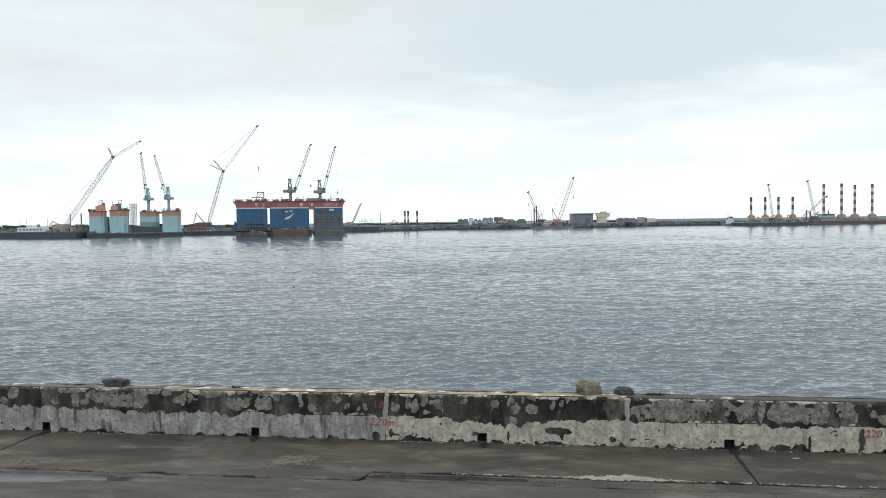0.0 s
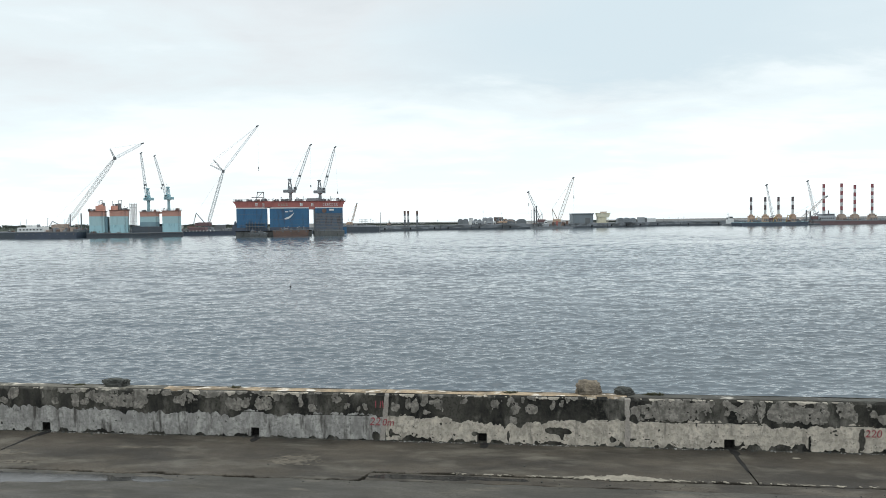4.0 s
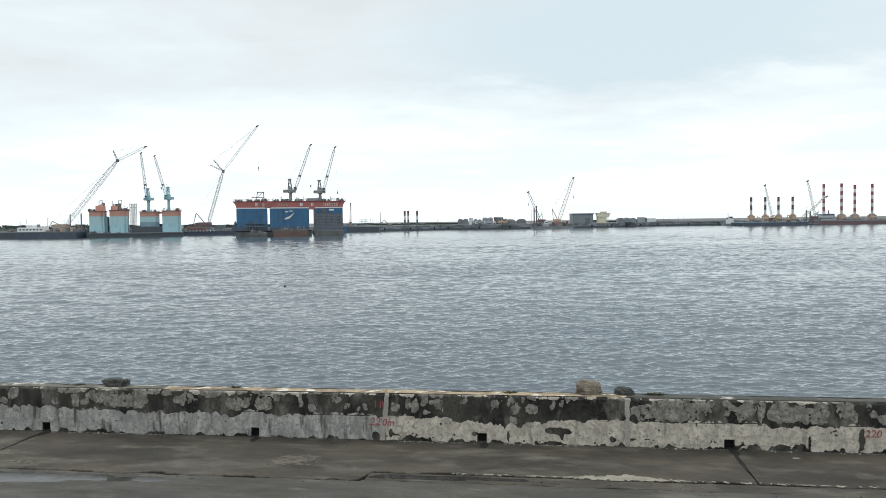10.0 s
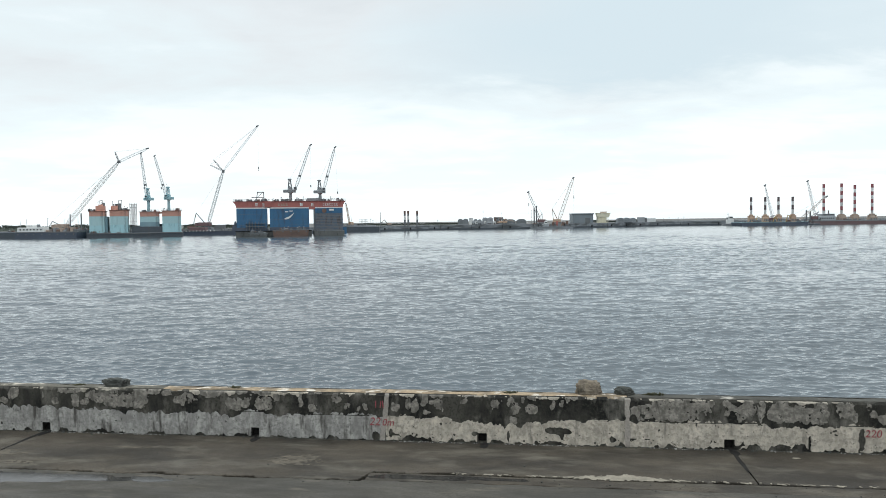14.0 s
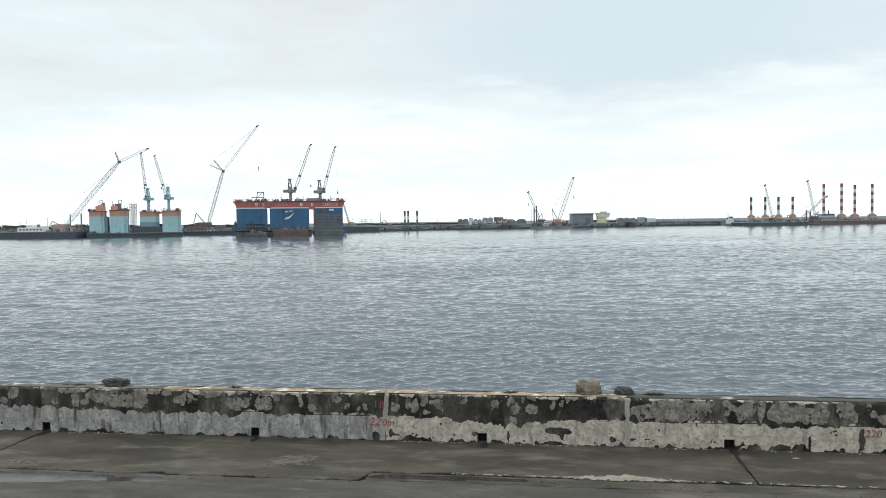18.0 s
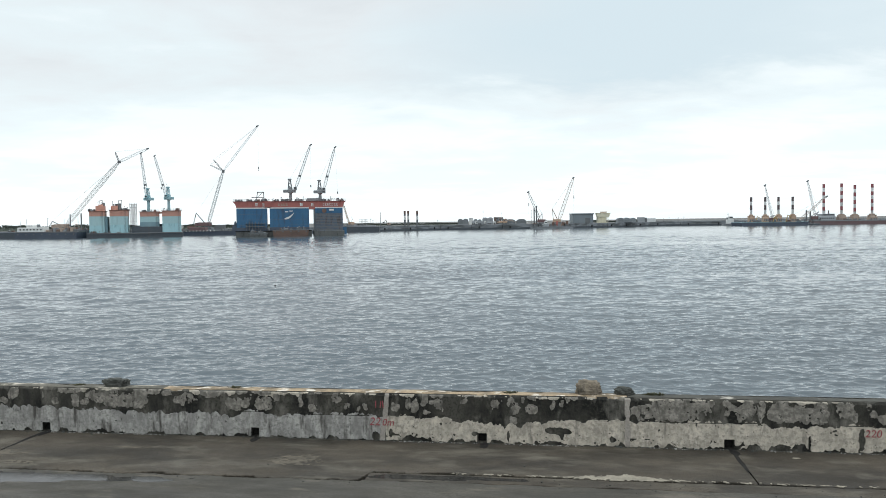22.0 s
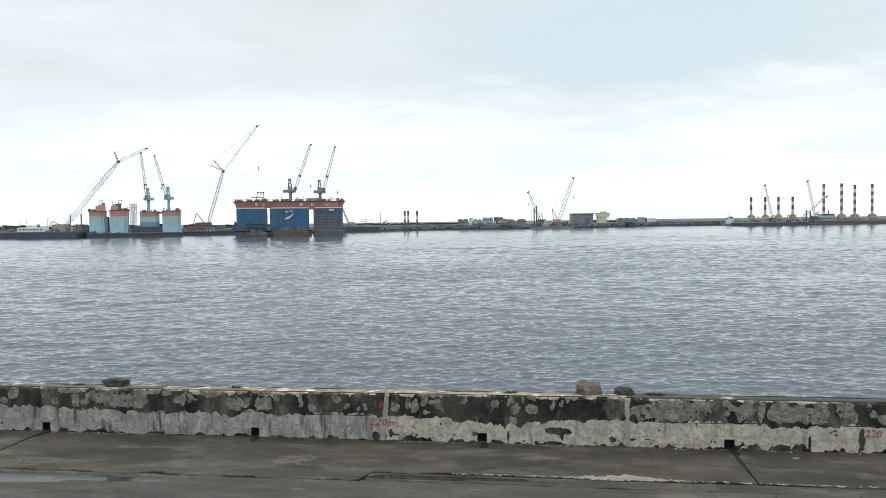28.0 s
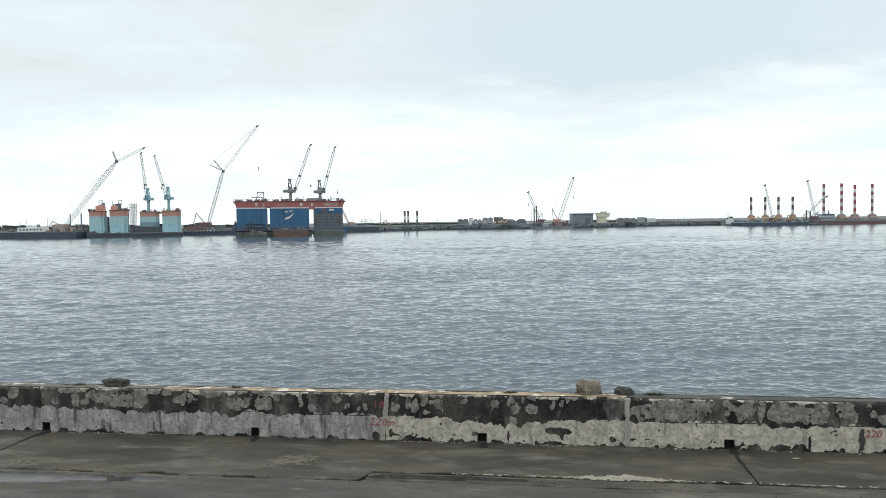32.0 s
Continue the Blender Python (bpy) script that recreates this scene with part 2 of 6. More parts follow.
M = {
    "wall": mat("grimy_concrete", (0.074, 0.070, 0.059), (0.0135, 0.0138, 0.0125), 1.7, 0.85, bump=0.8, fine=20, stretch=(1, 1, 0.45),
                stain=(0.21, 0.198, 0.172), stain_scale=3.2, stain_at=(0.53, 0.74), stain_stretch=(1, 1, 0.5), hard=0.08, grit=(0.48, 0.62)),
    "plaster": mat("peeling_plaster", (0.64, 0.58, 0.49), (0.36, 0.325, 0.272), 5.5, 0.85, bump=1.0, fine=17, grit=(0.47, 0.64), stretch=(1, 1, 0.55),
                   stain=(0.11, 0.102, 0.088), stain_scale=6.0, stain_at=(0.55, 0.74), stain_stretch=(1, 1, 0.22), hard=0.16),
    "plaster_dim": mat("dull_plaster", (0.45, 0.437, 0.41), (0.24, 0.234, 0.22), 5.5, 0.85, bump=1.0, fine=17, grit=(0.47, 0.64), stretch=(1, 1, 0.4), stain=(0.085, 0.08, 0.072),
                       stain_scale=7.0, stain_at=(0.54, 0.68), stain_stretch=(1, 1, 0.2), hard=0.12),
    "plaster_grey": mat("weathered_plaster", (0.34, 0.316, 0.277), (0.15, 0.14, 0.123), 8.0, 0.85, bump=0.9, fine=20, grit=(0.47, 0.64), stain=(0.07, 0.066, 0.058),
                        stain_scale=9.0, stain_at=(0.54, 0.68), stain_stretch=(1, 1, 0.4), hard=0.11),
    "cap": mat("worn_cap", (0.37, 0.285, 0.19), (0.12, 0.098, 0.070), 2.6, 0.85, bump=0.5, fine=25,
               stain=(0.62, 0.57, 0.49), stain_scale=3.6, stain_at=(0.55, 0.63), hard=0.09),
    "cap_dark": mat("mossy_cap", (0.085, 0.083, 0.072), (0.05, 0.049, 0.043), 1.5, 0.85, bump=0.5, fine=25, stain=(0.36, 0.34, 0.30), stain_scale=2.4,
                    stain_at=(0.60, 0.68)),
    "cap_mixed": mat("patchy_cap", (0.15, 0.14, 0.115), (0.07, 0.067, 0.057), 1.5, 0.85, bump=0.5, fine=25, stain=(0.48, 0.44, 0.37), stain_scale=2.0,
                     stain_at=(0.53, 0.62)),
    "mortar": mat("joint_mortar", (0.47, 0.43, 0.385), (0.28, 0.255, 0.225), 3, 0.85, bump=0.4, fine=30),
    "slab": mat("wet_concrete", (0.085, 0.072, 0.055), (0.029, 0.0258, 0.021), 0.85, 0.66, bump=1.0, fine=34, stretch=(0.55, 1, 1),
                stain=(0.125, 0.114, 0.092), stain_scale=2.0, stain_at=(0.52, 0.74), stain_stretch=(0.5, 1.2, 1), hard=0.10, gloss_var=0.25, depth=0.012, grit=(0.46, 0.62)),
    "asphalt": mat("wet_asphalt", (0.088, 0.081, 0.068), (0.046, 0.043, 0.036), 1.6, 0.66, bump=0.9, fine=45, stretch=(0.4, 1.2, 1), stain=(0.13, 0.115, 0.09), stain_scale=2.6,
                   stain_at=(0.55, 0.72), stain_stretch=(0.4, 1.2, 1), hard=0.12, grit=(0.45, 0.60),
                   gloss_var=0.2, depth=0.006),
    "crumb": mat("broken_edge", (0.34, 0.31, 0.25), (0.17, 0.155, 0.125), 4, 0.85, bump=0.5, fine=40),
    # Near-black for wet gullies and stains, and for the painted shade in drains.
    "gully": mat("wet_gully_and_drain_shade", (0.012, 0.0115, 0.011), (0.02, 0.019, 0.018), 3, 0.88, bump=0.2, fine=30),
    "rock": mat("broken_rock", (0.33, 0.28, 0.215), (0.13, 0.112, 0.092), 7, 0.9, bump=0.9, fine=48, stain=(0.05, 0.05, 0.045),
                stain_scale=3, stain_at=(0.55, 0.7)),
    "rock_grey": mat("grey_rock", (0.10, 0.105, 0.095), (0.05, 0.05, 0.046), 4, 0.9, bump=0.6, fine=26),
    "paint_red": mat("red_spray_paint", (0.38, 0.07, 0.085), (0.31, 0.14, 0.14), 12, 0.7, bump=0.1, fine=40),
    "weed": mat("dry_weed", (0.09, 0.085, 0.045), (0.05, 0.055, 0.03), 9, 0.9, bump=0.0),
    "land": mat("far_land", (0.16, 0.16, 0.155), (0.12, 0.118, 0.115), 0.02, 0.8, bump=0.1, fine=1.0),
    "quay": mat("quay_concrete", (0.31, 0.33, 0.352), (0.21, 0.226, 0.244), 0.25, 0.85, bump=0.3, fine=2.5, stretch=(1, 1, 0.5),
                stain=(0.10, 0.108, 0.11), stain_scale=0.12, stain_at=(0.45, 0.62), stain_stretch=(0.5, 1, 3), depth=0.1),
    "armour": mat("breakwater_stone", (0.34, 0.35, 0.355), (0.24, 0.25, 0.255), 0.2, 0.9, bump=0.4, fine=2, vary=0.3, depth=0.1),
    "teal": mat("faded_teal_paint", (0.38, 0.57, 0.60), (0.43, 0.61, 0.63), 0.25, 0.55, bump=0.1, fine=2.0, stretch=(1, 1, 0.15),
                stain=(0.17, 0.30, 0.32), stain_scale=0.45, stain_at=(0.56, 0.78), stain_stretch=(1, 1, 0.12), depth=0.05),
    "orange": mat("faded_orange_paint", (0.58, 0.315, 0.245), (0.52, 0.275, 0.215), 0.35, 0.6, bump=0.1, fine=2.0,
                  stain=(0.30, 0.12, 0.08), stain_scale=0.6, stain_at=(0.58, 0.78), stain_stretch=(1, 1, 0.2), depth=0.05),
    "dark_hull": mat("dark_hull_paint", (0.078, 0.093, 0.110), (0.056, 0.067, 0.080), 0.3, 0.6, bump=0.1, fine=2.0,
                     stain=(0.105, 0.09, 0.08), stain_scale=0.5, stain_at=(0.58, 0.75), stain_stretch=(1, 1, 0.25), depth=0.05),
    # Hulls, far machinery, booms and tarps carry lifted colours that stand in for haze.
    "navy_hull": mat("blue_black_hull", (0.0793, 0.1, 0.14), (0.061, 0.0732, 0.0976), 0.3, 0.55, bump=0.1, fine=2.0, depth=0.05),
    "blue": mat("ultramarine_paint", (0.0291, 0.118, 0.241), (0.0403, 0.146, 0.269), 0.25, 0.5, bump=0.08, fine=2.0, stretch=(1, 1, 0.2),
                stain=(0.04, 0.065, 0.105), stain_scale=0.35, stain_at=(0.50, 0.68), stain_stretch=(1, 1, 0.22), depth=0.05),
    "louvre": mat("weathered_blue_grey", (0.102, 0.15, 0.216), (0.168, 0.178, 0.192), 0.3, 0.7, bump=0.15, fine=2.0,
                  stain=(0.10, 0.07, 0.055), stain_scale=0.5, stain_at=(0.52, 0.72), stain_stretch=(1, 1, 0.3), depth=0.05),
    "red": mat("faded_red_paint", (0.43, 0.145, 0.125), (0.37, 0.125, 0.11), 0.3, 0.6, bump=0.1, fine=2.0,
               stain=(0.24, 0.06, 0.05), stain_scale=0.5, stain_at=(0.58, 0.78), stain_stretch=(1, 1, 0.25), depth=0.05),
    "white": mat("white_paint", (0.74, 0.75, 0.74), (0.60, 0.61, 0.60), 0.4, 0.55, bump=0.05, fine=3.0, stain=(0.40, 0.36, 0.32),
                 stain_scale=0.8, stain_at=(0.62, 0.8), stain_stretch=(1, 1, 0.3), depth=0.03),
    "grey": mat("mid_grey_paint", (0.264, 0.282, 0.294), (0.192, 0.204, 0.216), 0.5, 0.6, bump=0.08, fine=3.0, depth=0.03),
    "dark": mat("dark_machinery", (0.156, 0.168, 0.177), (0.112, 0.12, 0.128), 0.6, 0.6, bump=0.1, fine=3.0, depth=0.03),
    "rust": mat("rusty_steel", (0.20, 0.13, 0.105), (0.12, 0.092, 0.083), 0.4, 0.85, bump=0.25, fine=2.5, stretch=(0.5, 1, 1),
                stain=(0.22, 0.20, 0.18), stain_scale=0.5, stain_at=(0.6, 0.78), depth=0.05),
    "deck_grey": mat("dock_pontoon_steel", (0.159, 0.165, 0.159), (0.0976, 0.101, 0.101), 0.35, 0.75, bump=0.15, fine=2.0, stretch=(1, 1, 0.4),
                     stain=(0.05, 0.05, 0.048), stain_scale=0.5, stain_at=(0.52, 0.7), stain_stretch=(1, 1, 0.3), depth=0.05),
    "boom_grey": mat("galvanised_boom", (0.225, 0.237, 0.244), (0.163, 0.171, 0.177), 0.6, 0.6, bump=0.0),
    "boom_tan": mat("tan_boom", (0.30, 0.262, 0.232), (0.22, 0.195, 0.178), 0.6, 0.6, bump=0.0),
    "boom_dark": mat("dark_boom", (0.18, 0.188, 0.196), (0.126, 0.132, 0.139), 0.6, 0.6, bump=0.0),
    "boom_white": mat("white_boom", (0.52, 0.54, 0.555), (0.40, 0.42, 0.43), 0.6, 0.55, bump=0.0),
    "boom_teal": mat("pale_teal_boom", (0.32, 0.52, 0.57), (0.25, 0.43, 0.48), 0.6, 0.55, bump=0.0),
    "yellow": mat("crane_yellow", (0.50, 0.36, 0.13), (0.34, 0.25, 0.12), 0.6, 0.6, bump=0.08, fine=3.0, depth=0.03),
    "pale_yellow": mat("pale_yellow_paint", (0.84, 0.79, 0.60), (0.78, 0.74, 0.59), 0.4, 0.6, bump=0.05, fine=3.0, depth=0.03),
    "ochre": mat("jack_house_ochre", (0.47, 0.335, 0.245), (0.40, 0.295, 0.23), 0.3, 0.65, bump=0.1, fine=2.0, stain=(0.24, 0.15, 0.11),
                 stain_scale=0.6, stain_at=(0.58, 0.75), depth=0.05),
    "beige": mat("jack_house_beige", (0.42, 0.34, 0.28), (0.34, 0.27, 0.23), 0.3, 0.65, bump=0.1, fine=2.0, stain=(0.22, 0.15, 0.13),
                 stain_scale=0.6, stain_at=(0.58, 0.75), depth=0.05),
    "band_red": mat("band_red_paint", (0.33, 0.10, 0.11), (0.27, 0.09, 0.10), 0.5, 0.6, bump=0.0),
    "maroon": mat("faded_maroon_hull", (0.20, 0.125, 0.125), (0.15, 0.11, 0.115), 0.3, 0.65, bump=0.05, fine=2.0, depth=0.05),
    "band_black": mat("band_black_paint", (0.0945, 0.0878, 0.0945), (0.135, 0.081, 0.081), 0.5, 0.6, bump=0.0),
    "glass": mat("dark_window_glass", (0.02, 0.025, 0.03), (0.03, 0.035, 0.04), 1.0, 0.12, bump=0.0, gloss_var=0.05),
    "tarp": mat("dark_tarpaulin", (0.241, 0.265, 0.282), (0.184, 0.201, 0.213), 0.5, 0.75, bump=0.3, fine=1.5, vary=0.2, depth=0.1),
    "shed": mat("pale_shed_cladding", (0.36, 0.38, 0.40), (0.30, 0.32, 0.34), 0.3, 0.6, bump=0.1, fine=2.0, vary=0.2, stretch=(1, 1, 0.2),
                depth=0.05),
    "shed_dark": mat("blue_grey_cladding", (0.22, 0.255, 0.28), (0.18, 0.21, 0.235), 0.3, 0.6, bump=0.1, fine=2.0, stretch=(1, 1, 0.2),
                     depth=0.05),
    "scrap": mat("stacked_cargo", (0.25, 0.20, 0.18), (0.17, 0.155, 0.15), 0.5, 0.8, bump=0.3, fine=1.5, vary=0.3, depth=0.1),
    "teal_dull": mat("dull_teal_paint", (0.20, 0.31, 0.36), (0.26, 0.38, 0.42), 0.4, 0.65, bump=0.1, fine=2.0, stretch=(1, 1, 0.2), depth=0.05),
    "teal_pale": mat("pale_cyan_paint", (0.40, 0.65, 0.70), (0.36, 0.58, 0.63), 0.4, 0.6, bump=0.1, fine=2.0, stretch=(1, 1, 0.2),
                     stain=(0.22, 0.38, 0.42), stain_scale=0.5, stain_at=(0.55, 0.75), stain_stretch=(1, 1, 0.3), depth=0.05),
    "rib_blue": mat("ribbed_blue_steel", (0.19, 0.21, 0.235), (0.22, 0.19, 0.165), 0.4, 0.7, bump=0.1, fine=2.0, depth=0.05),
    # Leaf colour lifted to stand in for haze over the distant scrub.
    "leaf": mat("haze_paled_foliage", (0.105, 0.12, 0.10), (0.075, 0.09, 0.08), 0.6, 0.8, bump=0.0, vary=0.1),
    "rubber": mat("black_rubber", (0.018, 0.018, 0.019), (0.025, 0.025, 0.025), 3, 0.8, bump=0.1),
    "cable": mat("steel_cable", (0.12, 0.125, 0.13), (0.10, 0.105, 0.11), 2, 0.6, bump=0.0),
    "water": water_material(),
    "scuff": mat("scuffed_concrete", (0.145, 0.126, 0.098), (0.070, 0.062, 0.050), 5, 0.8, bump=0.3, fine=40),
    "puddle": mat("puddle_water", (0.035, 0.034, 0.032), (0.045, 0.043, 0.04), 0.8, 0.10, bump=0.02, fine=6, gloss_var=0.05),
}


# ---- building helpers ----
class Geo:
    """Vertices and faces of one mesh."""

    def __init__(self):
        self.v, self.f = [], []

    def quad8(self, p):
        n = len(self.v)
        self.v += [tuple(q) for q in p]
        self.f += [(n + a, n + b, n + c, n + d) for a, b, c, d in
                   ((3, 2, 1, 0), (4, 5, 6, 7), (0, 1, 5, 4), (1, 2, 6, 5), (2, 3, 7, 6), (3, 0, 4, 7))]
        return self

    def box(self, x0, x1, y0, y1, z0, z1, dx=0.0, dy=0.0):
        """A box; dx, dy: how far its top flares out (or in, below zero)."""
        return self.quad8([(x0, y0, z0), (x1, y0, z0), (x1, y1, z0), (x0, y1, z0), (x0 - dx, y0 - dy, z1), (x1 + dx, y0 - dy, z1),
                           (x1 + dx, y1 + dy, z1), (x0 - dx, y1 + dy, z1)])

    def slab(self, x0, x1, y0, y1, z0, z1, c=0.1):
        """A box with chamfered upright and top edges."""
        ring = lambda k, z: [(x0 + k, y0 + k + c, z), (x0 + k + c, y0 + k, z), (x1 - k - c, y0 + k, z), (x1 - k, y0 + k + c, z),
                             (x1 - k, y1 - k - c, z), (x1 - k - c, y1 - k, z), (x0 + k + c, y1 - k, z), (x0 + k, y1 - k - c, z)]
        n = len(self.v)
        self.v += ring(0, z0) + ring(0, z1 - c) + ring(c, z1)
        for a in (0, 8):
            self.f += [(n + a + i, n + a + (i + 1) % 8, n + a + 8 + (i + 1) % 8, n + a + 8 + i) for i in range(8)]
        self.f += [tuple(n + 16 + i for i in range(8)), tuple(n + 7 - i for i in range(8))]
        return self

    def bar(self, p, q, r, n=4, r2=None):
        p, q = Vector(p), Vector(q)
        d = (q - p).normalized()
        a = d.orthogonal().normalized() if abs(d.z) < 0.999 else Vector((1, 0, 0))
        b = d.cross(a)
        k = len(self.v)
        for c, rad in ((p, r), (q, r if r2 is None else r2)):
            for i in range(n):
                t = 2 * math.pi * (i + 0.5) / n
                self.v.append(tuple(c + (a * math.cos(t) + b * math.sin(t)) * rad))
        self.f += [(k + i, k + (i + 1) % n, k + n + (i + 1) % n, k + n + i) for i in range(n)]
        self.f += [tuple(k + n - 1 - i for i in range(n)), tuple(k + n + i for i in range(n))]
        return self

    def lathe(self, profile, x=0.0, y=0.0, n=16):
        """Rings of (radius, z) round an upright axis."""
        k = len(self.v)
        for r, z in profile:
            self.v += [(x + r * math.cos(2 * math.pi * i / n), y + r * math.sin(2 * math.pi * i / n), z) for i in range(n)]
        for j in range(len(profile) - 1):
            self.f += [(k + j * n + i, k + j * n + (i + 1) % n, k + (j + 1) * n + (i + 1) % n, k + (j + 1) * n + i) for i in range(n)]
        m = k + (len(profile) - 1) * n
        self.f += [tuple(k + n - 1 - i for i in range(n)), tuple(m + i for i in range(n))]
        return self

    def lattice(self, p, q, w0, w1, bays, r, ends=0.12):
        """A four-chord lattice boom that tapers at both ends."""
        p, q = Vector(p), Vector(q)
        d = (q - p).normalized()
        side = Vector((0, 1, 0))
        up = d.cross(side).normalized()
        rows = []
        for i in range(bays + 1):
            t = i / bays
            w = w0 + (w1 - w0) * t
            w *= min(1.0, 0.35 + t / ends * 0.65, 0.35 + (1 - t) / ends * 0.65)
            c = p.lerp(q, t)
            rows.append([c + side * (a * w / 2) + up * (b * w / 2) for a, b in ((-1, -1), (1, -1), (1, 1), (-1, 1))])
        for i in range(bays):
            for j in range(4):
                self.bar(rows[i][j], rows[i + 1][j], r)
                self.bar(rows[i][j], rows[i + 1][(j + 1) % 4], r * 0.6, 3)
                self.bar(rows[i + 1][j], rows[i + 1][(j + 1) % 4], r * 0.6, 3)
        return self

    def mesh(self, name, material, smooth=False):
        me = bpy.data.meshes.new(name)
        me.from_pydata(self.v, [], self.f)
        me.materials.append(material)
        if smooth:
            me.polygons.foreach_set("use_smooth", [True] * len(me.polygons))
        me.update()
        return me


def thing(name, label, category, at=(0, 0, 0), turn=0.0, group="", kind=""):
    ob = new(name)
    ob.matrix_basis = pose(*at, 0, 0, turn)
    return tagged(ob, label, category, group, kind)


def part(name, geo, material, parent, label="", smooth=False):
    ob = new(name, geo.mesh(name, M[material], smooth))
    ob.parent = parent
    if label:
        tagged(ob, label)
    return ob


def settle(ob, x, y, turn=0.0, width=1.0):
    """Move a thing's origin to (x, y) on its base, and turn it there; width scales it along its length."""
    shift = Matrix.Diagonal((width, 1, 1, 1)) @ Matrix.Translation((-x, -y, 0))
    for o in ob.children_recursive:
        o.data.transform(shift)
    ob.matrix_basis = pose(x, y, 0, 0, 0, turn)
    return ob


def value_noise(x, y, seed):
    """Smooth noise from 0 to 1 over numpy arrays."""
    xi, yi = np.floor(x).astype(np.int64), np.floor(y).astype(np.int64)
    fx, fy = x - xi, y - yi
    fx, fy = fx * fx * (3 - 2 * fx), fy * fy * (3 - 2 * fy)

    def rnd(a, b):
        h = (a * 374761393 + b * 668265263 + seed * 974634777) & 0xFFFFFFFF
        h = ((h ^ (h >> 13)) * 1274126177) & 0xFFFFFFFF
        return ((h ^ (h >> 16)) & 0xFFFF) / 65535.0
    a = rnd(xi, yi) * (1 - fx) + rnd(xi + 1, yi) * fx
    b = rnd(xi, yi + 1) * (1 - fx) + rnd(xi + 1, yi + 1) * fx
    return a * (1 - fy) + b * fy


def fbm2(x, y, seed, octaves=4):
    s, amp, tot = 0.0, 1.0, 0.0
    for o in range(octaves):
        s = s + amp * value_noise(x * 2 ** o, y * 2 ** o, seed + o * 17)
        tot += amp
        amp *= 0.55
    return s / tot


# ---- the large structure: land, water, quay ----
# Quay things are built along the sea wall: x along it, y out to the water. Its line runs 8 degrees off the world's x axis.
QUAY_TURN = -8.0
PAVE, WALL_Y, WALL_TOP, WALL_BACK = 3.5, 13.65, 4.37, 13.97


def build_ground():
    """One sheet: our quay, the harbour bed, and the far shore out to the horizon."""
    shore = [(-3400, 530), (-900, 531), (-270, 533), (-166, 547), (-112, 566), (-72, 600), (-2, 672), (106, 668), (150, 700), (205, 760),
             (281, 762), (420, 758), (1200, 752), (3400, 740)]
    g = Geo()
    for x, far in shore:
        edge = (14.9 - x * math.sin(radians(8))) / math.cos(radians(8))
        for y, z in ((-4200, 3.40), (edge - 300, 3.44), (edge, 3.44), (edge + 0.01, -9), (far, -9), (far + 0.02, 4.2), (far + 60, 4.2), (4800, 4.2)):
            g.v.append((x, y, z))
    for i in range(len(shore) - 1):
        for j in range(7):
            a, b = i * 8 + j, (i + 1) * 8 + j
            g.f.append((a, b, b + 1, a + 1))
    tagged(new("ground", g.mesh("ground", M["land"])), "grey harbour land and bed reaching the horizon", "ground", kind="structure")
    return shore


SHORE = build_ground()


def build_water():
    """The harbour's surface: real waves near the quay, finer ripples in the material."""
    rng = np.random.RandomState(7)
    ys = [2.0, 12.0, 22.0]
    while ys[-1] < 520:
        ys.append(ys[-1] + max(0.055, (0.30 if ys[-1] < 110 else 0.16) * ys[-1] ** 2 / 10185))
    while ys[-1] < 1500:
        ys.append(ys[-1] * 1.04)
    ys = np.array(ys)
    us = np.concatenate([[-8, -4, -2.5, -1.6, -1.2, -0.9], np.linspace(-0.66, 0.78, 720), [0.95, 1.2, 1.6, 2.5, 4, 8]])
    U, Y = np.meshgrid(us, ys)
    X = U * Y
    step = np.maximum(np.gradient(ys)[:, None], 0.0007 * Y)
    Z = np.zeros_like(X)
    for lo, slope, spread, count in ((0.25, 0.032, 26, 13), (0.5, 0.043, 24, 12), (1.0, 0.030, 25, 10), (2.0, 0.025, 38, 11), (4.0, 0.020, 44, 11), (8.0, 0.011, 42, 9)):
        for i in range(count):
            lam = lo * 2 ** rng.rand()
            ang = radians(-90 + rng.normal(5, spread))
            k = 2 * math.pi / lam
            ph = k * (X * math.cos(ang) + Y * math.sin(ang)) + rng.rand() * 6.28
            keep = np.clip((lam / step - 1.3) / 1.0, 0, 1)
            ph += 0.6 * np.sin(0.19 * X / lo + i)
            s = 0.5 + 0.5 * np.sin(ph + 0.6 * np.sin(ph))
            reach = np.clip((Y - 50) / 170, 0.15, 1) if lo > 4 else np.clip((Y - 20) / 60, 0.4, 1) if lo > 1 else 1.0
            Z += reach * slope * lam / 6.283 * keep * (2 * s ** 1.6 - 0.85)
    gust = 0.62 + 0.76 * fbm2(X * 0.02, Y * 0.045, 5, 3)
    Z *= gust
    Z[:3] = 0
    nv, nu = X.shape
    me = bpy.data.meshes.new("water")
    me.vertices.add(nv * nu)
    me.vertices.foreach_set("co", np.stack([X, Y, Z], -1).reshape(-1).astype(np.float32))
    idx = np.arange(nv * nu).reshape(nv, nu)
    q = np.stack([idx[:-1, :-1], idx[:-1, 1:], idx[1:, 1:], idx[1:, :-1]], -1).reshape(-1, 4)
    me.loops.add(q.size)
    me.loops.foreach_set("vertex_index", q.reshape(-1).astype(np.int32))
    me.polygons.add(len(q))
    me.polygons.foreach_set("loop_start", (np.arange(len(q)) * 4).astype(np.int32))
    me.polygons.foreach_set("use_smooth", np.ones(len(q), dtype=bool))
    me.materials.append(M["water"])
    me.update(calc_edges=True)
    return tagged(new("water", me), "choppy grey-blue harbour water under an overcast sky", "water", kind="structure")


WATER = build_water()


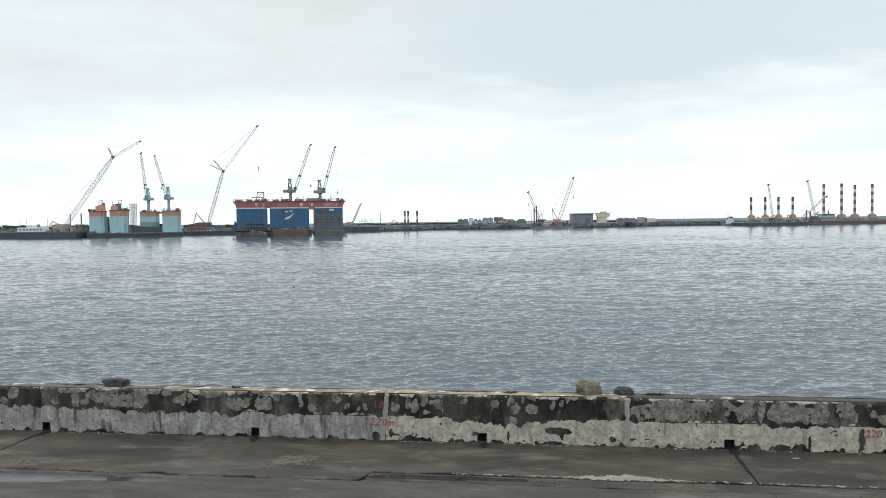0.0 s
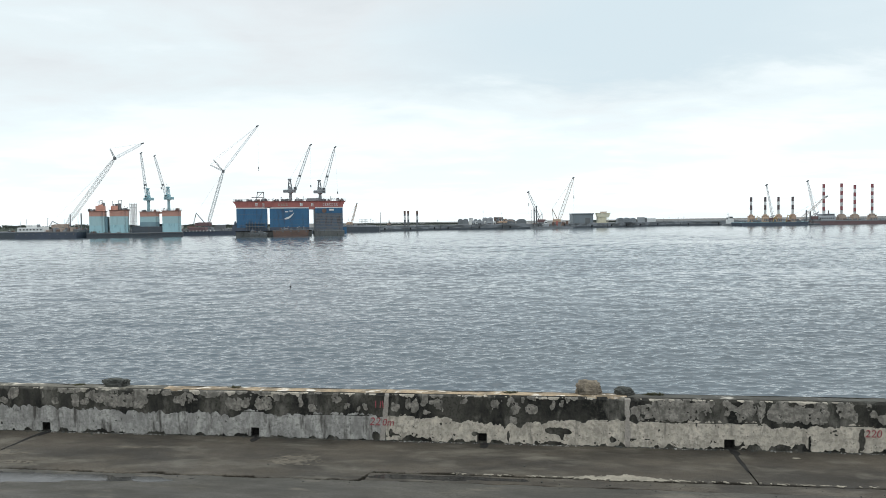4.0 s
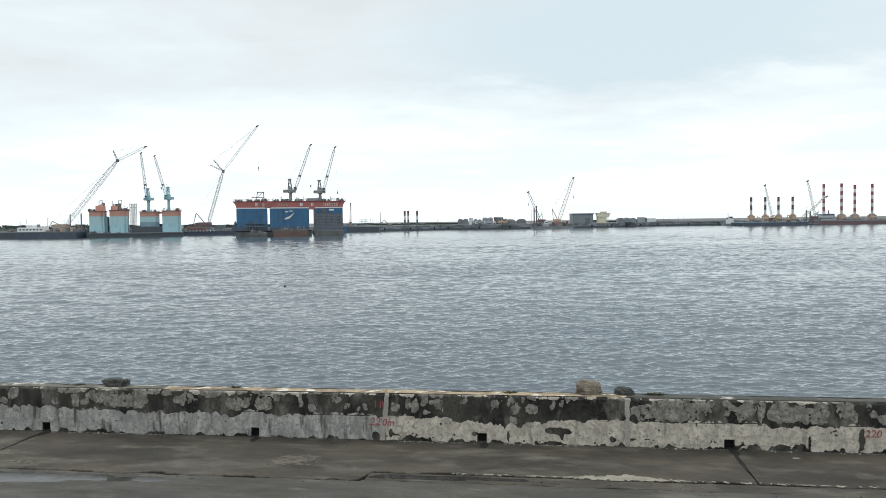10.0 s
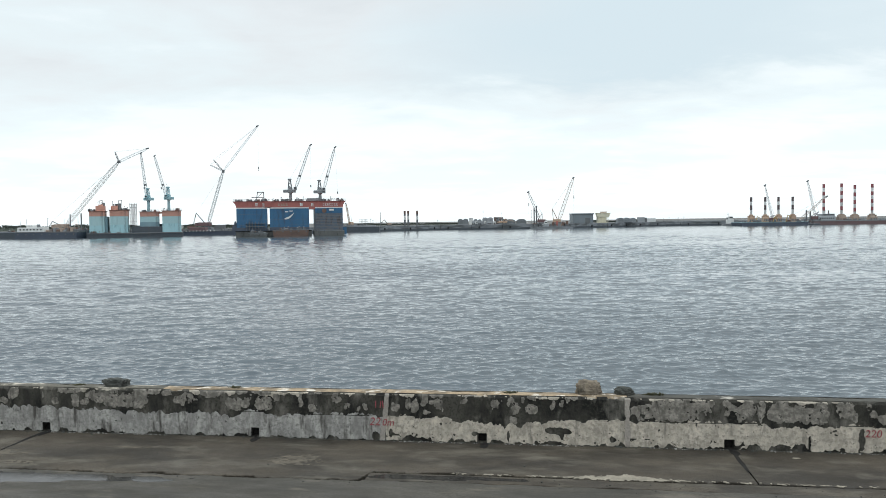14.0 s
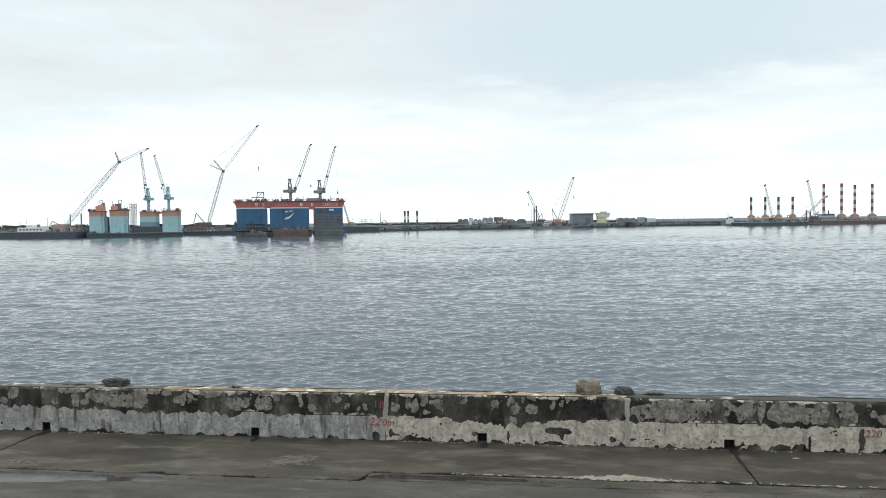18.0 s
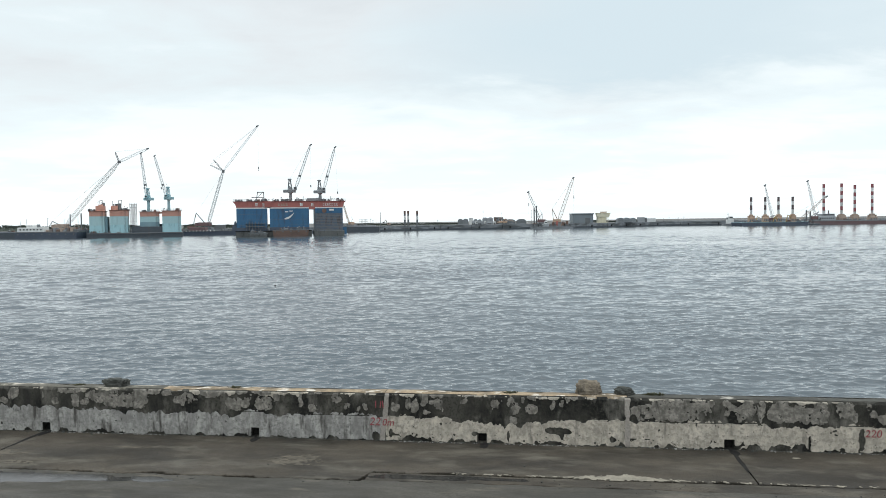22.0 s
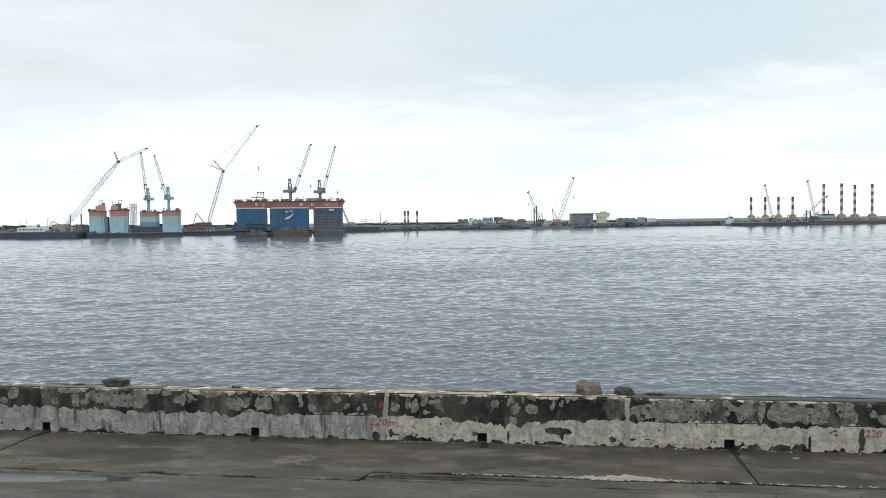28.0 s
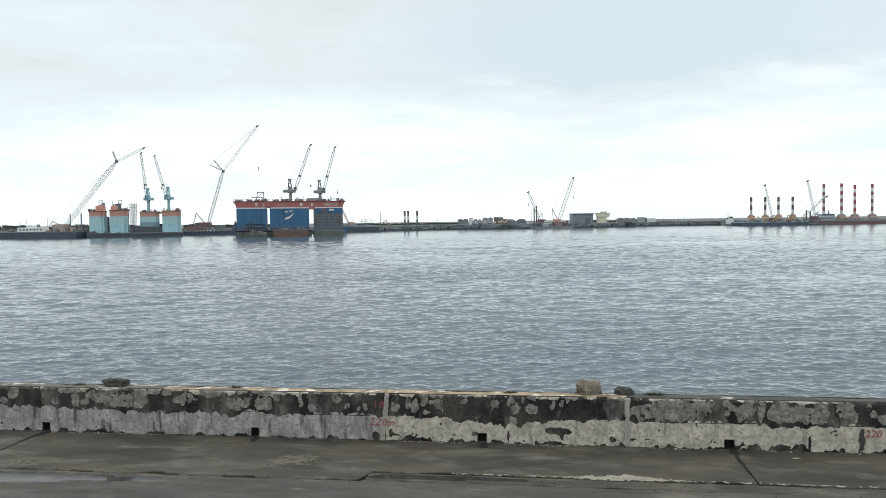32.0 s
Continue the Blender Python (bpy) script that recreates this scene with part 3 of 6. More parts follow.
# ---- the sea wall ----
JOINT0, PITCH = 1.31, 4.35
DRAINS = [-9.79 + 4.27 * k for k in range(-3, 7)]
# remains of plaster on the wall's upper half: place along the wall, height, width, height of each
BLOTS = {
    -3: [(-10.48, 4.24, 0.20, 0.20), (-9.85, 4.24, 0.06, 0.15), (-9.59, 4.09, 0.14, 0.10), (-9.17, 4.10, 0.16, 0.20), (-8.98, 4.11, 0.14, 0.11),
         (-8.82, 4.24, 0.23, 0.11), (-8.66, 4.18, 0.28, 0.20), (-8.28, 4.13, 0.49, 0.23), (-7.96, 4.16, 0.51, 0.26), (-7.71, 4.32, 0.46, 0.14),
         (-9.32, 4.33, 0.41, 0.13), (-10.69, 4.09, 0.16, 0.13), (-8.34, 4.34, 0.17, 0.14)],
    -2: [(-6.90, 4.19, 0.43, 0.17), (-6.95, 4.11, 0.11, 0.14), (-7.28, 4.32, 0.17, 0.12), (-6.41, 4.34, 0.50, 0.18), (-5.94, 4.11, 0.29, 0.19),
         (-5.74, 4.14, 0.24, 0.21), (-5.61, 4.26, 0.06, 0.15), (-5.35, 4.13, 0.34, 0.22), (-5.11, 4.23, 0.09, 0.18), (-4.64, 4.20, 0.08, 0.23),
         (-4.39, 4.07, 0.16, 0.14), (-3.96, 4.29, 0.10, 0.15), (-3.90, 4.22, 0.10, 0.11), (-3.74, 4.13, 0.12, 0.13), (-3.53, 4.06, 0.08, 0.08),
         (-3.39, 4.12, 0.11, 0.12), (-5.76, 4.36, 0.26, 0.13), (-5.41, 4.36, 0.40, 0.13), (-4.96, 4.38, 0.24, 0.08), (-4.69, 4.39, 0.27, 0.11),
         (-4.28, 4.38, 0.14, 0.07)],
    -1: [(-2.84, 4.10, 0.16, 0.19), (-2.60, 4.22, 0.11, 0.22), (-2.47, 4.15, 0.13, 0.25), (-2.28, 4.27, 0.10, 0.20), (-2.15, 4.22, 0.09, 0.08),
         (-2.03, 4.18, 0.18, 0.20), (-2.26, 4.04, 0.12, 0.08), (-2.81, 4.39, 0.17, 0.09), (-2.06, 4.39, 0.24, 0.12), (-1.57, 4.27, 0.11, 0.11),
         (-1.97, 4.15, 0.05, 0.22), (-1.03, 4.22, 0.12, 0.17), (-0.92, 4.27, 0.06, 0.06), (-0.73, 4.24, 0.14, 0.14), (-0.65, 4.15, 0.14, 0.19),
         (-0.54, 4.30, 0.07, 0.18), (-0.38, 4.13, 0.24, 0.19), (-0.30, 4.34, 0.30, 0.10), (0.01, 4.27, 0.07, 0.20), (0.17, 4.25, 0.08, 0.15),
         (0.27, 4.32, 0.12, 0.15), (0.39, 4.33, 0.12, 0.13), (-0.70, 3.93, 0.12, 0.15), (-1.47, 4.36, 0.19, 0.06), (1.06, 4.36, 0.16, 0.06)],
    0: [(1.56, 4.11, 0.40, 0.23), (1.88, 4.16, 0.25, 0.35), (2.29, 4.17, 0.66, 0.34), (2.70, 4.27, 0.10, 0.10), (2.97, 4.29, 0.12, 0.12),
         (3.07, 4.23, 0.17, 0.14), (2.96, 4.12, 0.11, 0.10), (3.29, 4.18, 0.30, 0.31), (3.54, 4.18, 0.13, 0.35), (3.86, 4.18, 0.37, 0.37),
         (4.18, 4.13, 0.33, 0.28), (4.47, 4.14, 0.26, 0.28), (4.44, 4.29, 0.11, 0.11), (4.56, 4.29, 0.11, 0.11), (4.89, 4.23, 0.30, 0.24),
         (5.04, 4.09, 0.19, 0.15), (5.37, 4.15, 0.13, 0.10), (5.51, 4.09, 0.18, 0.17), (5.27, 4.27, 0.09, 0.11)],
}
# bare places in the lower coat
BARE = [(0.08, 3.75, 0.42, 0.13), (0.16, 3.66, 0.10, 0.18), (-0.78, 3.62, 0.05, 0.22), (1.06, 3.62, 0.12, 0.10), (4.33, 3.66, 0.05, 0.28),
        (5.16, 3.72, 0.10, 0.42), (-2.93, 3.62, 0.07, 0.25), (-1.36, 3.66, 0.14, 0.08), (3.85, 3.56, 0.30, 0.10), (-3.2, 3.58, 0.14, 0.16)]


def wall_faces(x0, x1, cell, seed):
    """The uneven front and top of one length of wall, with its drain openings cut through."""
    g = Geo()
    nx = max(2, round((x1 - x0) / cell))
    xs = np.linspace(x0, x1, nx + 1)
    holes = [d for d in DRAINS if x0 + 0.2 < d < x1 - 0.2]
    for d in holes:
        for e in (d - 0.075, d + 0.075):
            xs[np.argmin(abs(xs - e))] = e
    zs = sorted({*np.linspace(PAVE - 0.15, WALL_TOP, max(3, round(1.02 / cell) + 1)).round(4), PAVE + 0.02, PAVE + 0.17})
    ys = np.linspace(WALL_Y, WALL_BACK, 6)
    fine = cell < 0.1

    def front(x, z):
        rel = 0.012 * (float(fbm2(np.array(x * 3.1), np.array(z * 3.1), seed, 3)) - 0.5) if fine else 0.0
        chip = max(0.0, z - WALL_TOP + 0.05) * (0.2 + 0.8 * float(value_noise(np.array(x * 4.0), np.array(1.5), seed + 3))) if fine else 0.0
        return WALL_Y + rel + chip

    base = len(g.v)
    for z in zs:
        g.v += [(x, front(x, z), z) for x in xs]
    w = len(xs)
    for j in range(len(zs) - 1):
        for i in range(w - 1):
            mx, mz = (xs[i] + xs[i + 1]) / 2, (zs[j] + zs[j + 1]) / 2
            if any(abs(mx - d) < 0.075 and PAVE + 0.02 < mz < PAVE + 0.17 for d in holes):
                continue
            a = base + j * w + i
            g.f.append((a, a + 1, a + w + 1, a + w))
    for d in holes:
        l, r, lo, hi = d - 0.075, d + 0.075, PAVE + 0.02, PAVE + 0.17
        for p in (((l, lo), (r, lo)), ((r, lo), (r, hi)), ((r, hi), (l, hi)), ((l, hi), (l, lo))):
            n = len(g.v)
            (ax, az), (bx, bz) = p
            g.v += [(ax, WALL_Y - 0.002, az), (bx, WALL_Y - 0.002, bz), (bx, WALL_BACK, bz), (ax, WALL_BACK, az)]
            g.f.append((n, n + 3, n + 2, n + 1))
    for x in (x0, x1):
        n = len(g.v)
        g.v += [(x, WALL_Y, PAVE - 0.15), (x, WALL_BACK, PAVE - 0.15), (x, WALL_BACK, WALL_TOP - 0.03), (x, WALL_Y + 0.03, WALL_TOP - 0.03)]
        g.f.append((n, n + 1, n + 2, n + 3))
    n = len(g.v)
    g.v += [(x0, WALL_BACK, PAVE - 0.15), (x1, WALL_BACK, PAVE - 0.15), (x1, WALL_BACK, WALL_TOP), (x0, WALL_BACK, WALL_TOP)]
    g.f.append((n + 1, n, n + 3, n + 2))
    return g, xs, ys


def cap_faces(x0, x1, cell, seed):
    """The worn top of one length of wall."""
    g = Geo()
    xs = np.linspace(x0, x1, max(2, round((x1 - x0) / cell)) + 1)
    prof = [(0.012, -0.035), (0.03, -0.008), (0.06, 0.0), (0.14, 0.004), (0.24, 0.0), (0.325, -0.006), (0.325, -0.04)]
    for x in xs:
        for k, (y, z) in enumerate(prof):
            wob = 0.044 * (float(fbm2(np.array(x * 2.3), np.array(y * 9.0), seed, 3)) - 0.5)
            bite = 0.11 * max(0.0, float(fbm2(np.array(x * 4.5), np.array(0.5), seed + 9, 4)) - 0.50) if k < 3 else 0.0
            g.v.append((x, WALL_Y + y + bite, WALL_TOP + z + wob - bite * 0.5))
    n = len(prof)
    for i in range(len(xs) - 1):
        for k in range(n - 1):
            a = i * n + k
            g.f.append((a, a + n, a + n + 1, a + 1))
    return g


def soften(px, py, keep, rounds=3):
    """Round off the stepped outline of the kept cells of a grid by sliding its outline points along it."""
    nz, nx = keep.shape
    pad = np.zeros((nz + 2, nx + 2), dtype=bool)
    pad[1:-1, 1:-1] = keep
    across = pad[:-1, 1:-1] != pad[1:, 1:-1]
    along = pad[1:-1, :-1] != pad[1:-1, 1:]
    for _ in range(rounds):
        sx, sy, n = np.zeros_like(px), np.zeros_like(py), np.zeros_like(px)
        for m, u, v in ((across, np.s_[:, :-1], np.s_[:, 1:]), (along, np.s_[:-1, :], np.s_[1:, :])):
            for p, q in ((u, v), (v, u)):
                sx[p] += np.where(m, px[q], 0)
                sy[p] += np.where(m, py[q], 0)
                n[p] += m
        k = n > 0
        px[k] = 0.55 * px[k] + 0.45 * sx[k] / n[k]
        py[k] = 0.55 * py[k] + 0.45 * sy[k] / n[k]
    return px, py


def sheet(xs, ys, keep, place, back, rounds=2):
    """A thin sheet over the kept cells of a grid, with a rim; place and back turn (x, y, i, j) into points."""
    g = Geo()
    nz, nx = keep.shape
    px, py = soften(*[a.copy() for a in np.meshgrid(xs, ys)], keep, rounds)
    used = {}

    def vert(i, j, front):
        key = (i, j, front)
        if key not in used:
            used[key] = len(g.v)
            g.v.append((place if front else back)(px[j, i], py[j, i], i, j))
        return used[key]

    for j, i in zip(*np.nonzero(keep)):
        g.f.append((vert(i, j, 1), vert(i + 1, j, 1), vert(i + 1, j + 1, 1), vert(i, j + 1, 1)))
        for (a, b, c, d, out) in ((i, j, i + 1, j, j == 0 or not keep[j - 1, i]), (i + 1, j, i + 1, j + 1, i == nx - 1 or not keep[j, i + 1]),
                                  (i + 1, j + 1, i, j + 1, j == nz - 1 or not keep[j + 1, i]), (i, j + 1, i, j, i == 0 or not keep[j, i - 1])):
            if out:
                g.f.append((vert(a, b, 1), vert(a, b, 0), vert(c, d, 0), vert(c, d, 1)))
    return g


def shell(xs, zs, keep, seed, proud):
    """A thin plaster shell on the wall's face."""
    gx, gz = np.meshgrid(xs, zs)
    relief = 0.010 * (fbm2(gx * 9, gz * 9, seed + 5, 4) - 0.5)
    chamfer = lambda z: max(0.0, z - WALL_TOP + 0.03) * 0.5
    return sheet(xs, zs, keep, lambda x, z, i, j: (x, WALL_Y - proud + relief[j, i] + chamfer(z), z), lambda x, z, i, j: (x, WALL_Y + 0.012 + chamfer(z), z), 1)


def spread(x0, x1, y0, y1, cell, field, level):
    """A thin ragged film on the pavement where field(x, y) is above zero."""
    xs, ys = np.arange(x0, x1, cell), np.arange(y0, y1, cell)
    X, Y = np.meshgrid((xs[:-1] + xs[1:]) / 2, (ys[:-1] + ys[1:]) / 2)
    return sheet(xs, ys, field(X, Y) > 0, lambda x, y, i, j: (x, y, level), lambda x, y, i, j: (x, y, level - 0.01), 2)


def plaster(x0, x1, cell, seed, blots, wall, coat):
    """The plaster that still clings to a length of wall: a ragged lower coat, separate patches above, a broken lip."""
    xs = np.arange(x0, x1 + cell * 0.5, cell)
    zs = np.arange(PAVE - 0.02, WALL_TOP - 0.004, cell)
    Xc, Zc = np.meshgrid((xs[:-1] + xs[1:]) / 2, (zs[:-1] + zs[1:]) / 2)
    rag = fbm2(Xc * 7, Zc * 7, seed, 5) - 0.5 + 0.55 * (fbm2(Xc * 26, Zc * 22, seed + 7, 3) - 0.5)
    flow = fbm2(Xc * 7, Zc * 1.5, seed + 31, 4) - 0.5
    top = 3.945 + 0.02 * np.sin(Xc * 1.1) + np.where(Xc < -4.6, 0.22, 0.15) * flow + 0.09 * rag + 0.05 * (fbm2(Xc * 24, Zc * 4, seed + 33, 3) - 0.5) - 0.09 * np.exp(-((Xc + 0.8) / 0.8) ** 2)
    low = Zc < top
    low &= ~((fbm2(Xc * 6, Zc * 6, seed + 50, 4) > np.where(Xc < -3.3, 0.86, 0.78)) | ((Zc < 3.66) & (fbm2(Xc * 8, Zc * 9, seed + 60, 4) > np.where(Xc < -3.3, 0.80, 0.69))))
    low &= Zc > PAVE + 0.004 + 0.30 * np.maximum(0, fbm2(Xc * 5, Xc * 0 + 3, seed + 70, 5) - 0.47) + 0.05 * np.maximum(0, rag)
    low &= ~(fbm2(Xc * 19, Zc * 19, seed + 55, 3) > 0.79)
    for bx, bz, bw, bh in BARE:
        low &= ~(((Xc - bx) / (bw * 0.5)) ** 2 + ((Zc - bz) / (bh * 0.5)) ** 2 + 2.2 * rag < 1.0)
    for d in DRAINS:
        low &= ~((abs(Xc - d) < 0.085) & (Zc < PAVE + 0.185))
    low &= ~((abs(Zc - 3.962 - 0.012 * np.sin(Xc * 2.0)) < 0.008 + 0.012 * rag) & (Xc > -6.2))
    part("plaster_coat", shell(xs, zs, low, seed, 0.014), coat, wall, "pale plaster coat flaking along its edges")
    taken = low.copy()
    wx = Xc + 0.09 * (fbm2(Xc * 4.2, Zc * 4.2, seed + 90, 3) - 0.5)
    wz = Zc + 0.07 * (fbm2(Xc * 4.2, Zc * 4.2, seed + 95, 3) - 0.5)
    nick = 0.06 * (fbm2(Xc * 17, Zc * 13, seed + 97, 4) - 0.5)
    wx, wz = wx + nick, wz + nick - 0.06 * (fbm2(Xc * 11, Zc * 1.2, seed + 98, 3) - 0.5)
    crumb = fbm2(Xc * 15, Zc * 15, seed + 99, 3)
    for bx, bz, bw, bh in blots:
        e = (abs(wx - bx) / (bw * 0.54)) ** 2.4 + (abs(wz - bz) / (bh * 0.54)) ** 2.4 + 2.3 * rag + 0.5 * flow
        mine = (e < 1.0) & (crumb < 0.74) & ~taken & (Zc > top - 0.01)
        taken |= mine
        if mine.any():
            part("plaster_patch", shell(xs, zs, mine, seed, 0.010), "plaster_grey", wall, "grey remnant of plaster")
    lip = (fbm2(Xc * 3.0, Xc * 0 + 9, seed + 80, 4) + 0.45 * rag - 4.0 * (WALL_TOP - Zc) > 0.44) & ~taken
    if lip.any():
        part("plaster_lip", shell(xs, zs, lip, seed, 0.011), "plaster", wall, "broken pale lip of plaster")


def paint_word(word, size, x, z, parent, slant=0.0):
    cu = bpy.data.curves.new("marking", "FONT")
    cu.body, cu.size, cu.extrude, cu.shear = word, size, 0.001, slant
    tmp = bpy.data.objects.new("marking", cu)
    scene.collection.objects.link(tmp)
    me = bpy.data.meshes.new_from_object(tmp.evaluated_get(bpy.context.evaluated_depsgraph_get()))
    bpy.data.objects.remove(tmp)
    me.materials.clear()
    me.materials.append(M["paint_red"])
    ob = new("painted_marking", me)
    ob.parent = parent
    ob.matrix_basis = pose(x, WALL_Y - 0.026, z, 90, 0, 0)
    return tagged(ob, "faded red spray-painted chainage mark")


def build_wall():
    wall = thing("wall_quay", "low concrete sea wall with peeling plaster along the quay", "sea wall", (0, 0, 0), QUAY_TURN, kind="structure")
    for k in range(-14, 14):
        x0, x1 = JOINT0 + PITCH * k, JOINT0 + PITCH * (k + 1)
        near = -3 <= k <= 0
        lo, hi = (0.0 if k == -2 else 0.008), (0.0 if k == -3 else 0.008)
        g, _, _ = wall_faces(x0 + lo, x1 - hi, 0.05 if near else 0.6, 40)
        part("wall_segment", g, "wall", wall, "dark stained concrete wall length", smooth=False)
        part("cap", cap_faces(x0 + lo * 0.7, x1 - hi * 0.7, 0.05 if near else 0.5, 44), "cap" if k in (-2, -1) else "cap_mixed" if k == -3 else "cap_dark", wall,
             "worn tan concrete wall top" if k in (-2, -1) else "dark mossy concrete wall top", smooth=True)
        if -5 <= k <= 2:
            plaster(x0 + lo * 3, x1 - hi * 3, 0.0125 if near else 0.05, 90, BLOTS.get(k, []), wall, "plaster_dim" if k <= -2 else "plaster")
        if k in (-4, -1, 0, 1):
            lean = 0.11 if k == -1 else 0.0
            xs, zs = np.arange(x0 - 0.12, x0 + 0.12, 0.01), np.arange(PAVE, WALL_TOP - 0.01, 0.01)
            X, Z = np.meshgrid((xs[:-1] + xs[1:]) / 2, (zs[:-1] + zs[1:]) / 2)
            m = shell(xs, zs, abs(X - x0 - lean * (Z - 3.9)) < 0.022 + 0.045 * fbm2(X * 9, Z * 5, 61 + k, 4), 61, 0.019)
            part("joint_strip", m, "mortar", wall, "rough mortar strip over a wall joint")
    # A black plug in each drain paints the shade of its depth.
    for d in DRAINS:
        part("drain_silt", Geo().slab(d - 0.074, d + 0.074, WALL_Y + 0.10, WALL_Y + 0.28, PAVE + 0.021, PAVE + 0.169, 0.01), "gully", wall, "black plug painted as the shade inside a drain")
    paint_word("22", 0.21, -3.33, 3.78, wall, 0.25)
    paint_word("0m", 0.18, -3.09, 3.78, wall, 0.25)
    for i, (x, lean) in enumerate(((-3.12, 0.25), (-3.06, -0.2), (-3.01, 0.25), (-3.20, 0.0))):
        g = Geo().quad8([(x + dx + lean * dz * 0.5, WALL_Y - 0.008 - dy, 4.10 + dz) for dz in (0, 0.13) for dx, dy in ((-0.008, 0.006), (0.008, 0.006), (0.008, 0), (-0.008, 0))])
        part("painted_stroke", g, "paint_red", wall, "faded red paint stroke")
    paint_word("220", 0.18, 5.20, 3.78, wall, 0.15)


build_wall()


# ---- the pavement in front of the wall ----
def ragged_slab(x0, x1, y0, y1, z0, z1, rag0, rag1, seed, step=0.08, shift=None):
    """A slab with uneven long edges."""
    g = Geo()
    xs = np.linspace(x0, x1, max(2, round((x1 - x0) / step)) + 1)
    n0 = rag0 * (fbm2(xs * 2.2, xs * 0 + 0.3, seed, 5) - 0.5 + 0.45 * (fbm2(xs * 11, xs * 0 + 4.3, seed, 3) - 0.5))
    n1 = rag1 * (fbm2(xs * 2.2, xs * 0 + 7.3, seed, 5) - 0.5)
    for x, a, b in zip(xs, n0, n1):
        a += shift(x) if shift else 0.0
        w = (y1 + b) - (y0 + a)
        for t, z in ((0, z0), (0, z1 - 0.012), (0.012 / w, z1), (0.33, z1), (0.66, z1), (1, z1), (1, z0)):
            wz = z + (0.006 * (float(fbm2(np.array(x * 0.8), np.array((y0 + t * w) * 0.8), seed + 2, 3)) - 0.5) if z == z1 else 0)
            g.v.append((x, y0 + a + t * w, wz))
    for i in range(len(xs) - 1):
        for k in range(6):
            a = i * 7 + k
            g.f.append((a, a + 7, a + 8, a + 1))
    g.f.append(tuple(range(6, -1, -1)))
    g.f.append(tuple(range(len(g.v) - 7, len(g.v))))
    return g


def blob_sheet(cx, cy, w, h, z, seed, n=72):
    """A thin flat sheet with an uneven outline."""
    g = Geo()
    ring = []
    for i in range(n):
        t = 2 * math.pi * i / n
        r = 0.72 + 0.75 * (float(fbm2(np.array(3 + 2.2 * math.cos(t)), np.array(3 + 2.2 * math.sin(t)), seed, 5)) - 0.3)
        ring.append((cx + w / 2 * r * math.cos(t), cy + h / 2 * r * math.sin(t), z))
    g.v = ring + [(x, y, z - 0.03) for x, y, z in ring]
    g.f = [tuple(range(n))] + [(i, n + i, n + (i + 1) % n, (i + 1) % n) for i in range(n)]
    return g


